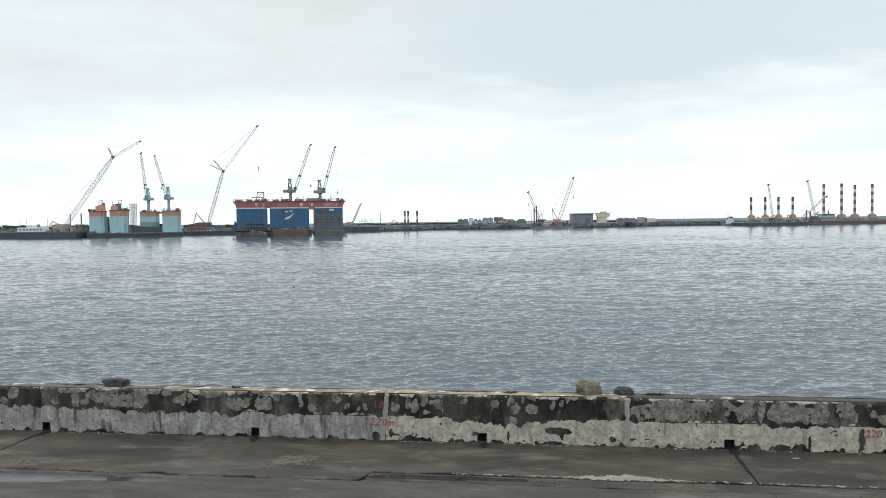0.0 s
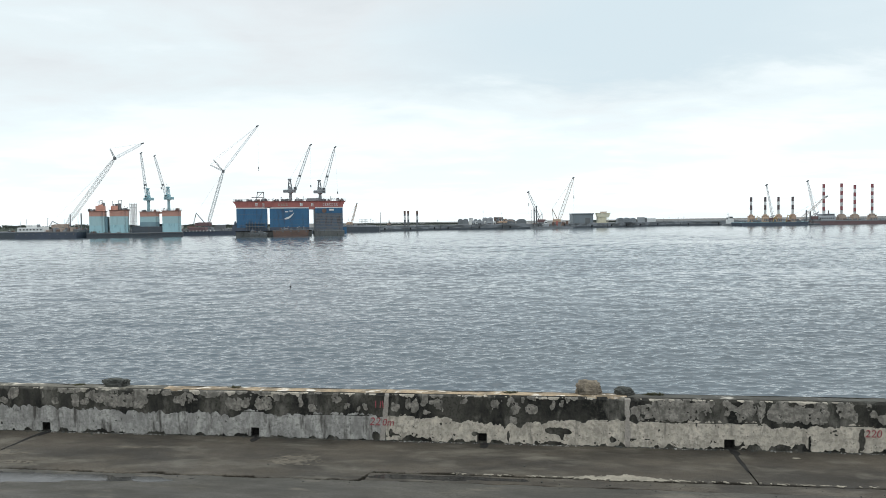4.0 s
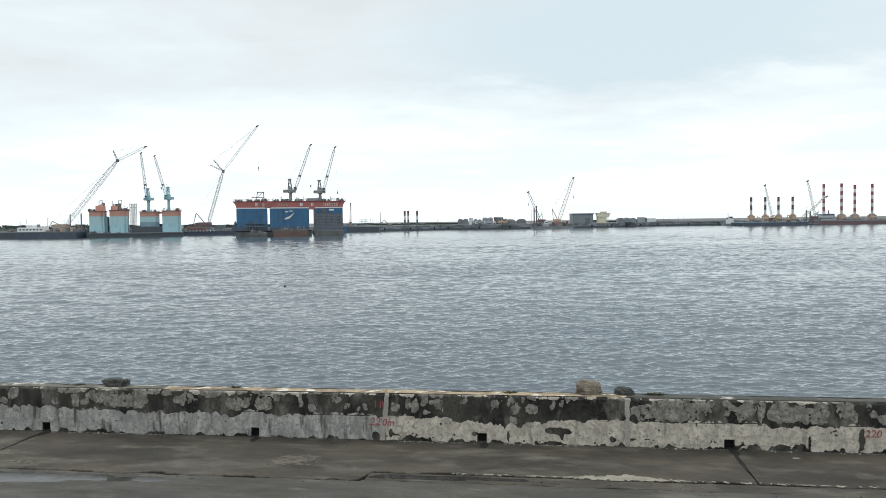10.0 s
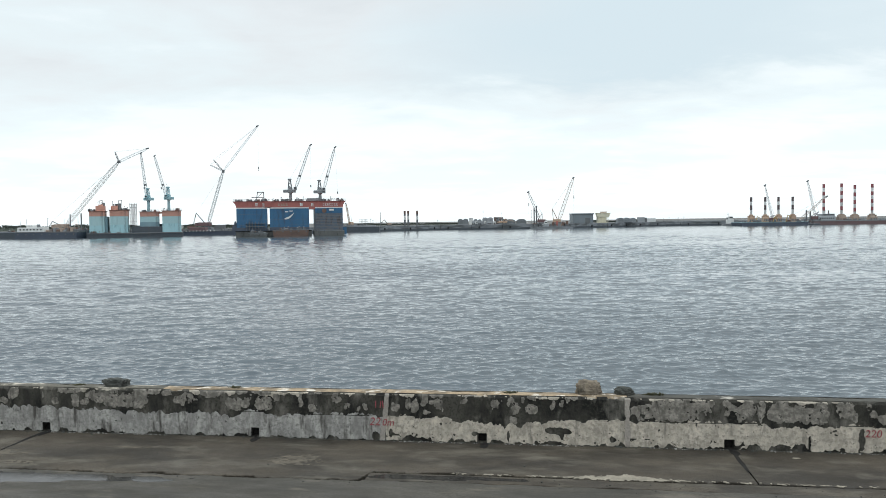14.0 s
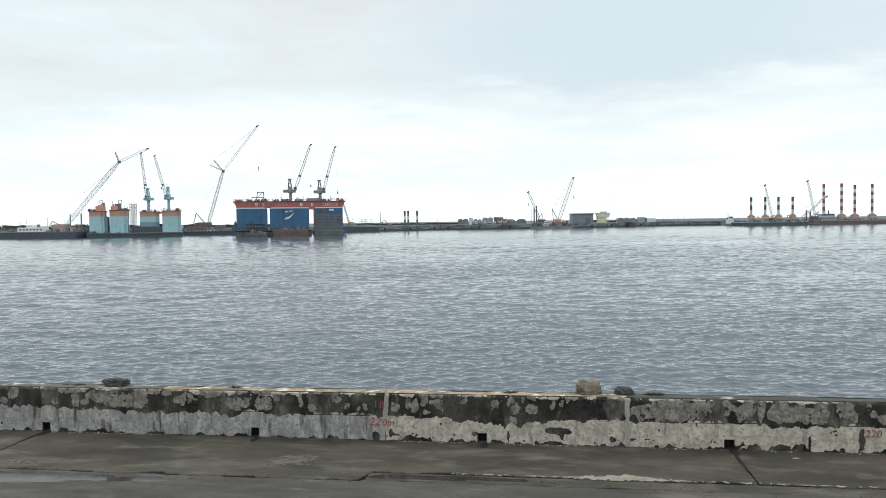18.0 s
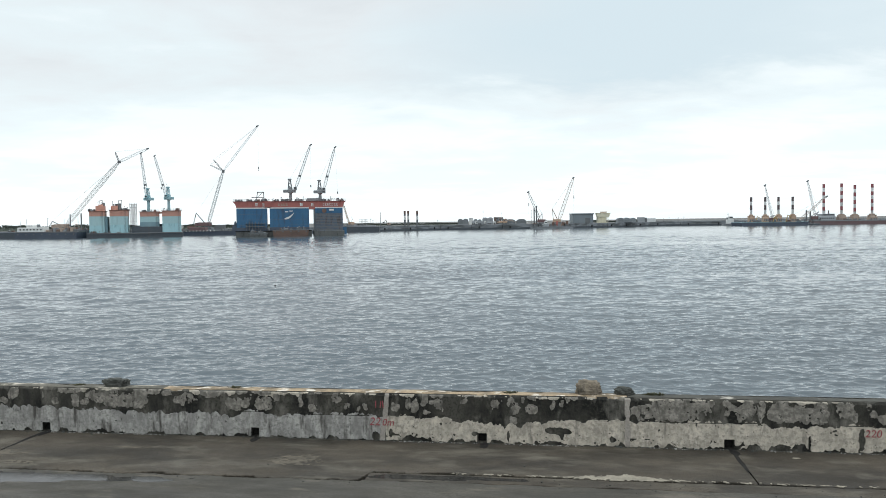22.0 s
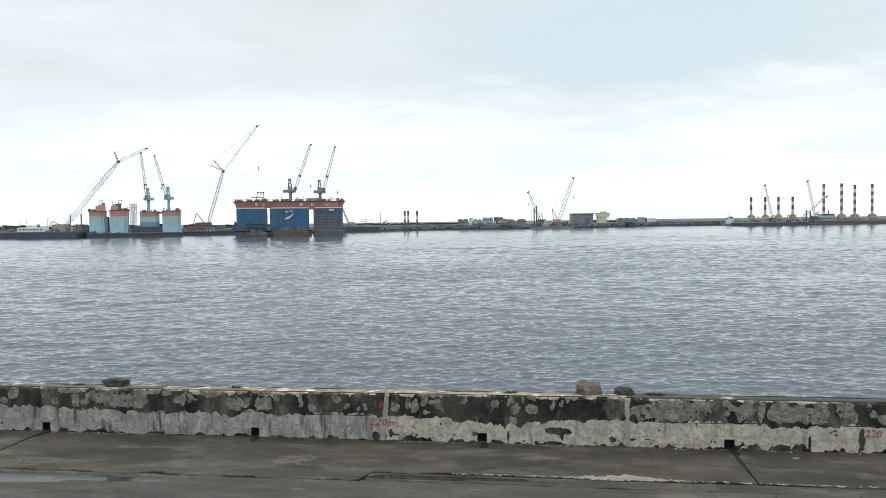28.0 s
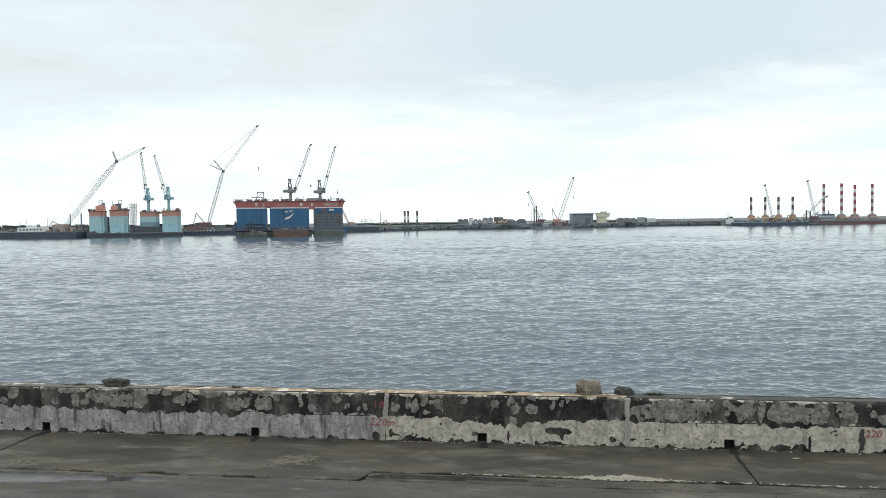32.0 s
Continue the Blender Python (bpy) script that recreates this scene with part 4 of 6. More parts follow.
def build_pavement():
    pave = thing("pavement", "wet dark concrete apron and asphalt road along the sea wall", "pavement", (0, 0, 0), QUAY_TURN, kind="structure")
    cuts = [-60, -45, -32, -22.6, -9.805, 3.06, 15.9, 28.7, 45, 60]
    for a, b in zip(cuts, cuts[1:]):
        front = 11.50 if a < 0 else 11.92
        stagger = (lambda x: 0.42 * min(1, max(0, (x + 3.0) / 0.16))) if a == -9.805 else None
        step = 0.03 if a > -15 and b < 16 else 0.8
        part("apron_slab", ragged_slab(a + 0.013, b - 0.013, front, WALL_Y + 0.02, PAVE - 0.12, PAVE, 0.24, 0.0, int(50 + a), step, stagger), "slab", pave,
             "wet concrete slab with stains")
    part("road_surface", ragged_slab(-60, -2.95, 4.0, 11.46, PAVE - 0.12, PAVE - 0.012, 0.0, 0.14, 71), "asphalt", pave, "patched wet asphalt")
    part("road_surface", ragged_slab(-2.95, 60, 4.0, 11.52, PAVE - 0.12, PAVE - 0.012, 0.0, 0.14, 71), "asphalt", pave, "patched wet asphalt")
    part("road_surface", ragged_slab(-60, 60, -14, 3.98, PAVE - 0.12, PAVE - 0.012, 0, 0, 79, 2.0), "asphalt", pave, "wet asphalt")
    for x in (-9.805, 3.06, -22.6, 15.9):
        g = Geo()
        for i in range(20):
            y0, y1 = 12.2 + i * 0.072, 12.2 + (i + 1) * 0.072
            w = 0.028 + 0.012 * math.sin(i * 1.9 + x)
            g.box(x - w, x + w, y0, y1 + 0.001, PAVE - 0.1, PAVE - 0.03)
        part("gully", g, "gully", pave, "dark wet gully from a drain")
    edge = lambda X, Y: (1.0 * np.exp(-((X - 1.05) / 0.6) ** 2) + 0.10) * (0.35 + fbm2(X * 5, Y * 9, 12, 4)) - 6.5 * abs(Y - 11.93 - 0.05 * np.exp(-((X - 1.1) / 0.6) ** 2)) + 1.1 * (fbm2(X * 20, Y * 26, 16, 4) - 0.54) - 0.04
    part("broken_edge", spread(-1.6, 6.2, 11.84, 12.26, 0.012, edge, PAVE + 0.0044), "crumb", pave, "pale crumbled slab edge")
    for cx, cy, rx, ry, k in ((-4.3, 12.35, 0.42, 0.26, 31), (-9.7, 12.28, 0.5, 0.16, 33), (-9.1, 11.78, 0.4, 0.10, 35), (-7.5, 12.8, 0.3, 0.07, 37)):
        mark = lambda X, Y: 0.62 - ((X - cx) / rx) ** 2 * 0.5 - ((Y - cy) / ry) ** 2 * 0.5 + 2.2 * (fbm2(X * 6, Y * 14, k, 5) - 0.58) + 1.5 * (fbm2(X * 26, Y * 44, k + 3, 3) - 0.60)
        part("scuff", spread(cx - rx * 1.6, cx + rx * 1.6, cy - ry * 1.6, cy + ry * 1.6, 0.014, mark, PAVE + 0.0028), "scuff", pave, "paler scuffed patch")
    part("gutter_strip", ragged_slab(-2.9, 60, 11.53, 11.87, PAVE - 0.12, PAVE - 0.010, 0.16, 0.05, 77, 0.1), "slab", pave, "dark wet strip beside the slab edge")
    pool = lambda X, Y: 1.0 - ((X + 9.6) / 3.4) ** 2 - ((Y - 11.08 - 0.04 * (X + 9.6)) / 0.26) ** 2 + 2.4 * (fbm2(X * 1.6, Y * 5, 41, 5) - 0.5)
    part("puddle", spread(-14.0, -5.6, 10.6, 11.44, 0.022, pool, PAVE - 0.0108), "puddle", pave, "shallow rain puddle")
    pool = lambda X, Y: 0.8 - ((X + 1.6) / 1.3) ** 2 - ((Y - 11.72) / 0.12) ** 2 + 2.2 * (fbm2(X * 2, Y * 6, 43, 5) - 0.5)
    part("puddle", spread(-3.2, 0.4, 11.56, 11.86, 0.02, pool, PAVE - 0.0074), "puddle", pave, "shallow rain puddle")
    for i, x in enumerate((-9.80, 3.06)):
        part("wet_stain", blob_sheet(x - 0.01, 13.05, 0.09, 1.35, PAVE + 0.0034, 411 + i, 60), "gully", pave, "black wet run from a drain")
    part("white_chip", blob_sheet(4.0, 13.24, 0.15, 0.07, PAVE + 0.009, 611, 14), "crumb", pave, "small white chip lying on the slab")
    for d in DRAINS:
        part("wet_stain", blob_sheet(d + 0.05, WALL_Y - 0.15, 0.17, 0.42, PAVE + 0.0036, int(d * 10) + 200, 24), "gully", pave, "black wet stain below a drain")


build_pavement()
QUAY = pose(0, 0, 0, 0, 0, QUAY_TURN)


def build_grit():
    """Loose grit and pebbles on the wet slabs."""
    rng = random.Random(14)
    g = Geo()
    for i in range(300):
        x, y = rng.uniform(-11.5, 6.5), rng.choice((rng.uniform(11.6, 13.6), rng.gauss(11.8, 0.25), 13.62 - abs(rng.gauss(0, 0.06))))
        if y > 13.63 or y < 10:
            continue
        s = rng.uniform(0.003, 0.009) * (1.7 if rng.random() < 0.06 else 1)
        g.slab(x - s * rng.uniform(0.7, 1.5), x + s, y - s, y + s * rng.uniform(0.6, 1.2), PAVE - 0.01, PAVE + s * 0.8, s * 0.3)
    for i in range(620):
        x, y = rng.uniform(-11.5, 6.5), 13.63 - abs(rng.gauss(0, 0.035))
        s = rng.uniform(0.004, 0.012) * (1.8 if rng.random() < 0.08 else 1)
        g.slab(x - s * rng.uniform(0.8, 2.0), x + s, y - s, y + s * rng.uniform(0.6, 1.2), PAVE - 0.01, PAVE + s * rng.uniform(0.7, 1.4), s * 0.3)
    chips = Geo()
    for i in range(520):
        x, y = rng.uniform(-11.5, 6.5), 13.61 - abs(rng.gauss(0, 0.022))
        if float(fbm2(np.array(x * 0.9), np.array(4.0), 3, 3)) < 0.45:
            continue
        s = rng.uniform(0.004, 0.010) * (1.8 if rng.random() < 0.1 else 1)
        chips.slab(x - s * rng.uniform(0.8, 1.8), x + s, y - s, y + s, PAVE - 0.01, PAVE + s * rng.uniform(0.8, 1.6), s * 0.3)
    flakes = new("plaster_chips", chips.mesh("plaster_chips", M["plaster_dim"]))
    flakes.matrix_basis = QUAY.copy()
    tagged(flakes, "pale plaster chips fallen along the foot of the wall", "chips", kind="stuff")
    ob = new("grit", g.mesh("grit", M["rock_grey"]))
    ob.matrix_basis = QUAY.copy()
    tagged(ob, "loose dark grit scattered over the pavement", "grit", kind="stuff")


build_grit()


def rock(x, y, w, d, h, material, label, seed, square):
    """A broken lump of concrete or stone lying on the wall."""
    bm = bmesh.new()
    bmesh.ops.create_icosphere(bm, subdivisions=5, radius=0.5)
    for v in bm.verts:
        c = v.co.copy()
        c = Vector([math.copysign(abs(a * 2) ** square / 2, a) for a in c])
        k = 1 + 0.19 * noise.fractal(c * 2.1 + Vector((seed, 0, 0)), 0.8, 2.1, 4) + 0.10 * noise.noise(c * 9) + 0.07 * noise.noise(c * 21)
        v.co = Vector((c.x * w * k, c.y * d * k, max(0.0, (c.z + 0.24) * h * k)))
    me = bpy.data.meshes.new("rock")
    bm.to_mesh(me)
    bm.free()
    me.materials.append(M[material])
    ob = new("rock", me)
    ob.matrix_basis = QUAY @ pose(x, y, WALL_TOP + 0.002, 0, 0, seed * 40)
    tagged(ob, label, "rock", "rocks on the sea wall")


rock(-8.39, 13.83, 0.46, 0.24, 0.19, "rock_grey", "flat dark grey stone lying on the sea wall", 0.1, 0.42)
rock(0.66, 13.88, 0.44, 0.24, 0.33, "rock", "tan broken concrete lump on the sea wall", 0.2, 0.68)
rock(1.28, 13.89, 0.33, 0.22, 0.18, "rock_grey", "rounded grey stone on the sea wall", 0.05, 0.75)


def weed(x, y, n, h, seed):
    rng = random.Random(seed)
    g = Geo()
    for _ in range(n):
        a = rng.uniform(0, 6.28)
        r = rng.uniform(0.02, 0.14)
        b = Vector((math.cos(a) * r * 0.9, math.sin(a) * r * 0.3, 0))
        t = b + Vector((rng.uniform(-0.05, 0.05), rng.uniform(-0.03, 0.03), h * rng.uniform(0.4, 1)))
        g.bar(b, t, 0.005, 3, 0.001)
        for _ in range(3):
            p = b.lerp(t, rng.uniform(0.3, 1))
            g.bar(p, p + Vector((rng.uniform(-0.03, 0.03), 0, rng.uniform(0, 0.02))), 0.006, 3, 0.001)
    ob = new("weed", g.mesh("weed", M["weed"]))
    ob.matrix_basis = QUAY @ pose(x, y, WALL_TOP)
    tagged(ob, "small dry weed tuft rooted in the wall top", "plant", "weeds on the wall", "stuff")


for x, n, h, s in ((1.82, 60, 0.06, 1), (-0.75, 50, 0.03, 2), (-6.0, 50, 0.04, 3), (1.70, 30, 0.05, 4), (-9.2, 40, 0.03, 5)):
    weed(x, 13.84, n, h, s)


# ---- the far quay and breakwater ----
def build_far_quay():
    quay = thing("far_quay", "dark concrete quay face across the harbour", "quay", kind="structure")
    rng = random.Random(2)
    for (xa, ya), (xb, yb) in zip(SHORE[1:], SHORE[2:-1]):
        if xa < -600 or xb > 500:
            xa, xb = max(xa, -420), min(xb, 620)
        n = max(1, round(math.hypot(xb - xa, yb - ya) / 14))
        ta = lambda t: (xa + (xb - xa) * t, ya + (yb - ya) * t)
        for i in range(n):
            (x0, y0), (x1, y1) = ta((i + 0.01) / n), ta((i + 0.99) / n)
            top = 4.25 + rng.uniform(-0.05, 0.05)
            g = Geo()
            g.quad8([(x0, y0 - 1.2, -5), (x1, y1 - 1.2, -5), (x1, y1 + 0.8, -5), (x0, y0 + 0.8, -5),
                     (x0, y0 - 1.2, top - 0.9), (x1, y1 - 1.2, top - 0.9), (x1, y1 + 0.8, top - 0.9), (x0, y0 + 0.8, top - 0.9)])
            g.quad8([(x0, y0 - 1.5, top - 0.9), (x1, y1 - 1.5, top - 0.9), (x1, y1 + 1.0, top - 0.9), (x0, y0 + 1.0, top - 0.9),
                     (x0, y0 - 1.5, top), (x1, y1 - 1.5, top), (x1, y1 + 1.0, top), (x0, y0 + 1.0, top)])
            pn = part("quay_panel", g, "quay", quay)
            part("tide_band", Geo().quad8([(x0, y0 - 1.26, -3), (x1, y1 - 1.26, -3), (x1, y1 - 1.1, -3), (x0, y0 - 1.1, -3),
                                           (x0, y0 - 1.26, 1.1 + rng.uniform(0, 0.5)), (x1, y1 - 1.26, 1.1 + rng.uniform(0, 0.5)), (x1, y1 - 1.1, 1.4), (x0, y0 - 1.1, 1.4)]), "dark_hull", pn, "dark wet tide band")
            if i % 2 == 0:
                fx, fy = ta((i + 0.5) / n)
                f = Geo().lathe([(0.25, 0.9), (0.55, 1.0), (0.55, 2.6), (0.25, 2.7)], fx, fy - 1.7, 8)
                part("fender", f, "rubber", quay, "black rubber fender")


build_far_quay()


def build_breakwater():
    wall = thing("breakwater", "long low grey breakwater with a parapet on the horizon", "breakwater", kind="structure")
    for i in range(26):
        x = 200 + i * 16.5
        g = Geo()
        g.box(x, x + 16.3, 774, 782, 3.5, 4.5)
        g.box(x, x + 16.3, 778, 780, 4.5, 5.3)
        part("parapet_block", g, "armour", wall)


build_breakwater()


def build_bushes(name, x0, x1, y, depth, low, high, seed, count):
    """A far belt of scrub: a rough bank under many small leaf clumps, with an uneven outline."""
    rng = random.Random(seed)
    g = Geo()

    def crest(x):
        return low + (high - low) * (0.2 + 0.8 * float(fbm2(np.array(x * 0.11), np.array(2.0), seed, 4)))
    xs = np.linspace(x0, x1, int((x1 - x0) / 1.2))
    for x in xs:
        h = crest(x) - 0.8 + rng.uniform(-0.3, 0.2)
        g.v += [(x, y - 1.5, 3.8), (x, y + rng.uniform(0, 1), 3.9 + (h - 3.9) * 0.6), (x, y + depth * 0.5, h), (x, y + depth, 3.8)]
    for i in range(len(xs) - 1):
        g.f += [(i * 4 + k, i * 4 + 4 + k, i * 4 + 5 + k, i * 4 + 1 + k) for k in range(3)]
    for _ in range(count):
        x = rng.uniform(x0, x1)
        c = Vector((x, y + rng.uniform(-1, depth * 0.7), 3.9 + (crest(x) - 3.9) * rng.random() ** 0.5))
        s = rng.uniform(0.15, 0.5)
        n = len(g.v)
        for a, b in ((-1, -0.6), (1, -0.7), (0.8, 0.7), (-0.9, 0.8)):
            g.v.append(tuple(c + Vector((a * s * rng.uniform(0.5, 1), -0.35 * b * s, b * s * rng.uniform(0.5, 1)))))
        g.f.append((n, n + 1, n + 2, n + 3))
    ob = new(name, g.mesh(name, M["leaf"]))
    tagged(ob, "belt of dark scrub behind the far quay, paled for haze", "bushes", kind="stuff")


build_bushes("scrub_belt", -390, -215, 570, 12, 5.0, 9.6, 3, 9000)
build_bushes("scrub_belt", -200, -120, 590, 12, 5.0, 8.6, 6, 4000)
build_bushes("scrub_belt", -118, 20, 720, 14, 4.6, 7.0, 8, 4000)
build_bushes("scrub_belt", 150, 200, 790, 10, 4.6, 7.5, 9, 2500)


# ---- cranes ----
def crawler(name, label, at, paint, boom_paint, boom, jib, struts, mast, lines, hook, width=2.1, turn=0.0):
    """A lattice-boom crawler crane. boom, jib and the rest are in metres from the boom's foot, in the plane of the boom."""
    t = thing(name, label, "crane", at, turn)
    for side in (-1, 1):
        g = Geo()
        g.slab(-4.6, 4.6, side * 2.9 - 0.6, side * 2.9 + 0.6, -2.82, -1.2, 0.45)
        tr = part("track", g, "dark", t, "dark steel crawler track")
        for k in range(6):
            part("roller", Geo().bar((-3.6 + 1.45 * k, side * 2.9 - 0.7, -2.0), (-3.6 + 1.45 * k, side * 2.9 + 0.7, -2.0), 0.35, 8), "boom_dark", tr)
    part("carbody", Geo().box(-2.4, 2.4, -2.4, 2.4, -2.0, -1.0).lathe([(1.6, -1.0), (1.6, -0.6)], 0, 0, 16), "dark", t)
    house = part("machine_house", Geo().slab(-7.0, 1.6, -2.2, 1.4, -0.6, 2.0, 0.2).slab(-8.6, -7.0, -2.4, 2.4, -0.6, 1.7, 0.15), paint, t, "painted machine house with counterweight")
    part("cab", Geo().slab(0.0, 2.0, 1.5, 3.0, -0.5, 2.0, 0.15), paint, house)
    part("cab_window", Geo().box(0.3, 2.04, 1.7, 2.8, 0.5, 1.7), "glass", house)
    arm = part("boom", Geo().lattice((0, 0, 0), (boom[0], 0, boom[1]), width, width * 0.9, 26, 0.10), boom_paint, t, "lattice main boom")
    bx, bz = boom
    part("jib", Geo().lattice((bx, 0, bz), (bx + jib[0], 0, bz + jib[1]), width * 0.65, width * 0.5, 16, 0.055), "boom_white" if boom_paint != "boom_dark" else boom_paint, arm, "pale lattice jib")
    part("boom_head", Geo().slab(bx - 0.9, bx + 0.9, -0.9, 0.9, bz - 1.0, bz + 0.9, 0.2), "dark", arm)
    part("jib_head", Geo().bar((bx + jib[0] - 1.2, 0, bz + jib[1] - 0.3), (bx + jib[0] + 0.7, 0, bz + jib[1] + 0.3), 0.5, 6), "dark", arm)
    for sx, sz in struts:
        part("strut", Geo().lattice((bx, 0, bz), (bx + sx, 0, bz + sz), 0.9, 0.6, 6, 0.09), "boom_dark", arm, "dark strut")
        part("pendant_line", Geo().bar((bx + sx, 0, bz + sz), (bx + jib[0], 0, bz + jib[1]), 0.045, 3), "cable", arm)
    mx, mz = mast
    m = Geo()
    for side in (-0.8, 0.8):
        m.bar((-1.0, side, 0), (mx, side * 0.4, mz), 0.2, 5)
        m.bar((mx, side * 0.4, mz), (mx * 0.9 - 3.0, side, 0.5), 0.14, 5)
    part("back_mast", m, "boom_dark", t, "dark back mast")
    for fx in lines:
        part("guy_line", Geo().bar((mx, 0.3, mz), (bx * fx, 0.3, bz * fx), 0.035, 3), "cable", arm, "thin steel guy line")
    if hook:
        hx, hz = bx + jib[0], bz + jib[1]
        part("hoist_line", Geo().bar((hx, 0.2, hz), (hx, 0.2, hook + 1.0), 0.02, 3), "cable", arm)
        part("hook_block", Geo().slab(hx - 0.28, hx + 0.28, -0.1, 0.5, hook - 0.9, hook + 1.0, 0.1).bar((hx, 0.2, hook - 1.2), (hx, 0.2, hook - 2.2), 0.16, 5), "dark", arm)
    return t, house, arm


# the lowering crane behind the moored barge, and the tall luffing crane beside the blue dock
CRANE_A, HOUSE_A, BOOM_A = crawler("crawler_crane", "tan lattice crawler crane with a beige house slowly lowering its boom", (-268.1, 545, 7.0), "beige",
                                   "boom_tan", (34.1, 49.9), (19.4, 11.3), [(-3.5, 6.7)], (-8.8, 4.1), (1.0, 0.97), 0, 2.5)
CRANE_B, HOUSE_B, BOOM_B = crawler("crawler_crane", "grey lattice crawler crane with a raised luffing jib and maroon house", (-171.2, 560, 7.0), "maroon", "boom_grey",
                                   (12.0, 39.0), (25.8, 32.4), [(-6.8, 8.3), (-9.3, 4.6)], (-8.4, 8.8), (0.98,), 41.0, 1.9)


def deck_crane(name, label, at, base_h, house, frame_h, foot, tip, body_paint, boom_paint, hook, group):
    """A pedestal crane: column, slewing house, A-frame, lattice boom, hoist line."""
    t = thing(name, label, "crane", at, group=group)
    part("pedestal", Geo().lathe([(1.4, 0), (0.95, 0.5), (0.82, base_h - 0.5), (1.5, base_h + 0.2)], 0, 0, 14), body_paint, t)
    h = part("slewing_house", Geo().slab(house[0], house[1], -1.8, 1.8, base_h + 0.2, base_h + 1.9, 0.2).box(-1.0, 1.0, -1.2, 1.2, base_h + 1.9, base_h + 3.6, -0.2, -0.2), body_paint, t)
    part("cab", Geo().slab(foot[0] - 0.6, foot[0] + 1.1, -2.6, -0.9, base_h + 1.4, base_h + 3.4, 0.15), body_paint, h)
    part("cab_window", Geo().box(foot[0] - 0.4, foot[0] + 0.9, -2.63, -1.2, base_h + 2.2, base_h + 3.0), "glass", h)
    a = Geo()
    top = (-0.4, 0, frame_h)
    for side in (-1.1, 1.1):
        a.bar((0.9, side, base_h + 2.0), (top[0] + 0.3, side * 0.6, frame_h), 0.22, 5)
        a.bar((-1.3, side, base_h + 2.0), (top[0] - 0.3, side * 0.6, frame_h), 0.22, 5)
        for k in range(3):
            z = base_h + 3 + (frame_h - base_h - 3) * k / 3
            a.bar((0.7, side * 0.9, z), (-1.0, side * 0.9, z + 1.2), 0.1, 4)
    a.box(-1.3, 0.6, -0.9, 0.9, frame_h - 0.4, frame_h + 0.4)
    part("a_frame", a, body_paint, t)
    f, e = (foot[0], 0, foot[1]), (tip[0], 0, tip[1])
    b = part("boom", Geo().lattice(f, e, 1.5, 0.9, 16, 0.08), boom_paint, t, "lattice boom")
    part("boom_head", Geo().bar((e[0] - 0.5, 0, e[2] - 0.6), (e[0] + 0.8, 0, e[2] + 0.4), 0.42, 6), "dark", b)
    mid = Vector(f).lerp(Vector(e), 0.30)
    part("boom_collar", Geo().slab(mid.x - 0.6, mid.x + 0.6, -0.8, 0.8, mid.z - 0.6, mid.z + 0.6, 0.2), "dark", b)
    part("luffing_line", Geo().bar((top[0], 0, frame_h), e, 0.03, 3), "cable", b)
    part("hoist_line", Geo().bar(e, (e[0] + hook[0], 0, hook[1]), 0.018, 3), "cable", b)
    part("hook_block", Geo().slab(e[0] + hook[0] - 0.28, e[0] + hook[0] + 0.28, -0.3, 0.3, hook[1] - 0.9, hook[1] + 0.5, 0.1), "dark", b)
    return t


# ---- the teal floating dock ----
def railing(x0, x1, y, z, step=2.4, h=1.1):
    g = Geo()
    n = max(1, round((x1 - x0) / step))
    for i in range(n + 1):
        x = x0 + (x1 - x0) * i / n
        g.bar((x, y, z), (x, y, z + h), 0.05, 4)
    for k in (0.5, 1.0):
        g.bar((x0, y, z + h * k), (x1, y, z + h * k), 0.05, 4)
    return g


def dock_tower(dock, x0, x1, y0, y1, z0, z_band, z_top, low, band, label):
    """One side-wall tower: lower skin, banded top, overhanging deck edge, fender ribs and a ladder."""
    body = part("tower", Geo().slab(x0, x1, y0, y1, z0, z_band, 0.06), low, dock, label)
    part("band", Geo().slab(x0 - 0.06, x1 + 0.06, y0 - 0.06, y1 + 0.06, z_band, z_top, 0.04), band, body, "painted top band")
    part("deck_edge", Geo().box(x0 - 0.1, x1 + 0.1, y0 - 0.1, y1 + 0.1, z_top, z_top + 0.5, 0.7, 0.7), band, body)
    part("railing", railing(x0 - 0.6, x1 + 0.6, y0 - 0.6, z_top + 0.5), "dark", body, "thin deck railing")
    g = Geo()
    for k in range(int((z_top - z0) / 0.6)):
        g.bar((x1 - 1.6, y0 - 0.25, z0 + 0.4 + k * 0.6), (x1 - 1.0, y0 - 0.25, z0 + 0.4 + k * 0.6), 0.04, 4)
    for dx in (1.6, 1.0):
        g.bar((x1 - dx, y0 - 0.25, z0), (x1 - dx, y0 - 0.25, z_top), 0.05, 4)
    part("ladder", g, "dark", body)
    return body


def deck_clutter(parent, x0, x1, y, z, n, seed, top=1.6):
    rng = random.Random(seed)
    for _ in range(n):
        x = rng.uniform(x0, x1)
        w, h = rng.uniform(0.3, 1.3), rng.uniform(0.4, top)
        k = rng.random()
        if k < 0.4:
            part("locker", Geo().slab(x - w, x + w, y - 0.7, y + 0.7, z, z + h, 0.1), rng.choice(("dark", "grey", "rust")), parent)
        elif k < 0.7:
            part("winch", Geo().bar((x, y - 0.8, z + 0.6), (x, y + 0.8, z + 0.6), 0.6, 10).box(x - 0.8, x + 0.8, y - 0.9, y + 0.9, z, z + 0.35), "dark", parent)
        else:
            part("vent_pipe", Geo().bar((x, y, z), (x, y, z + h + 0.6), 0.16, 6).bar((x, y, z + h + 0.6), (x + 0.5, y, z + h + 0.5), 0.2, 6), "grey", parent)


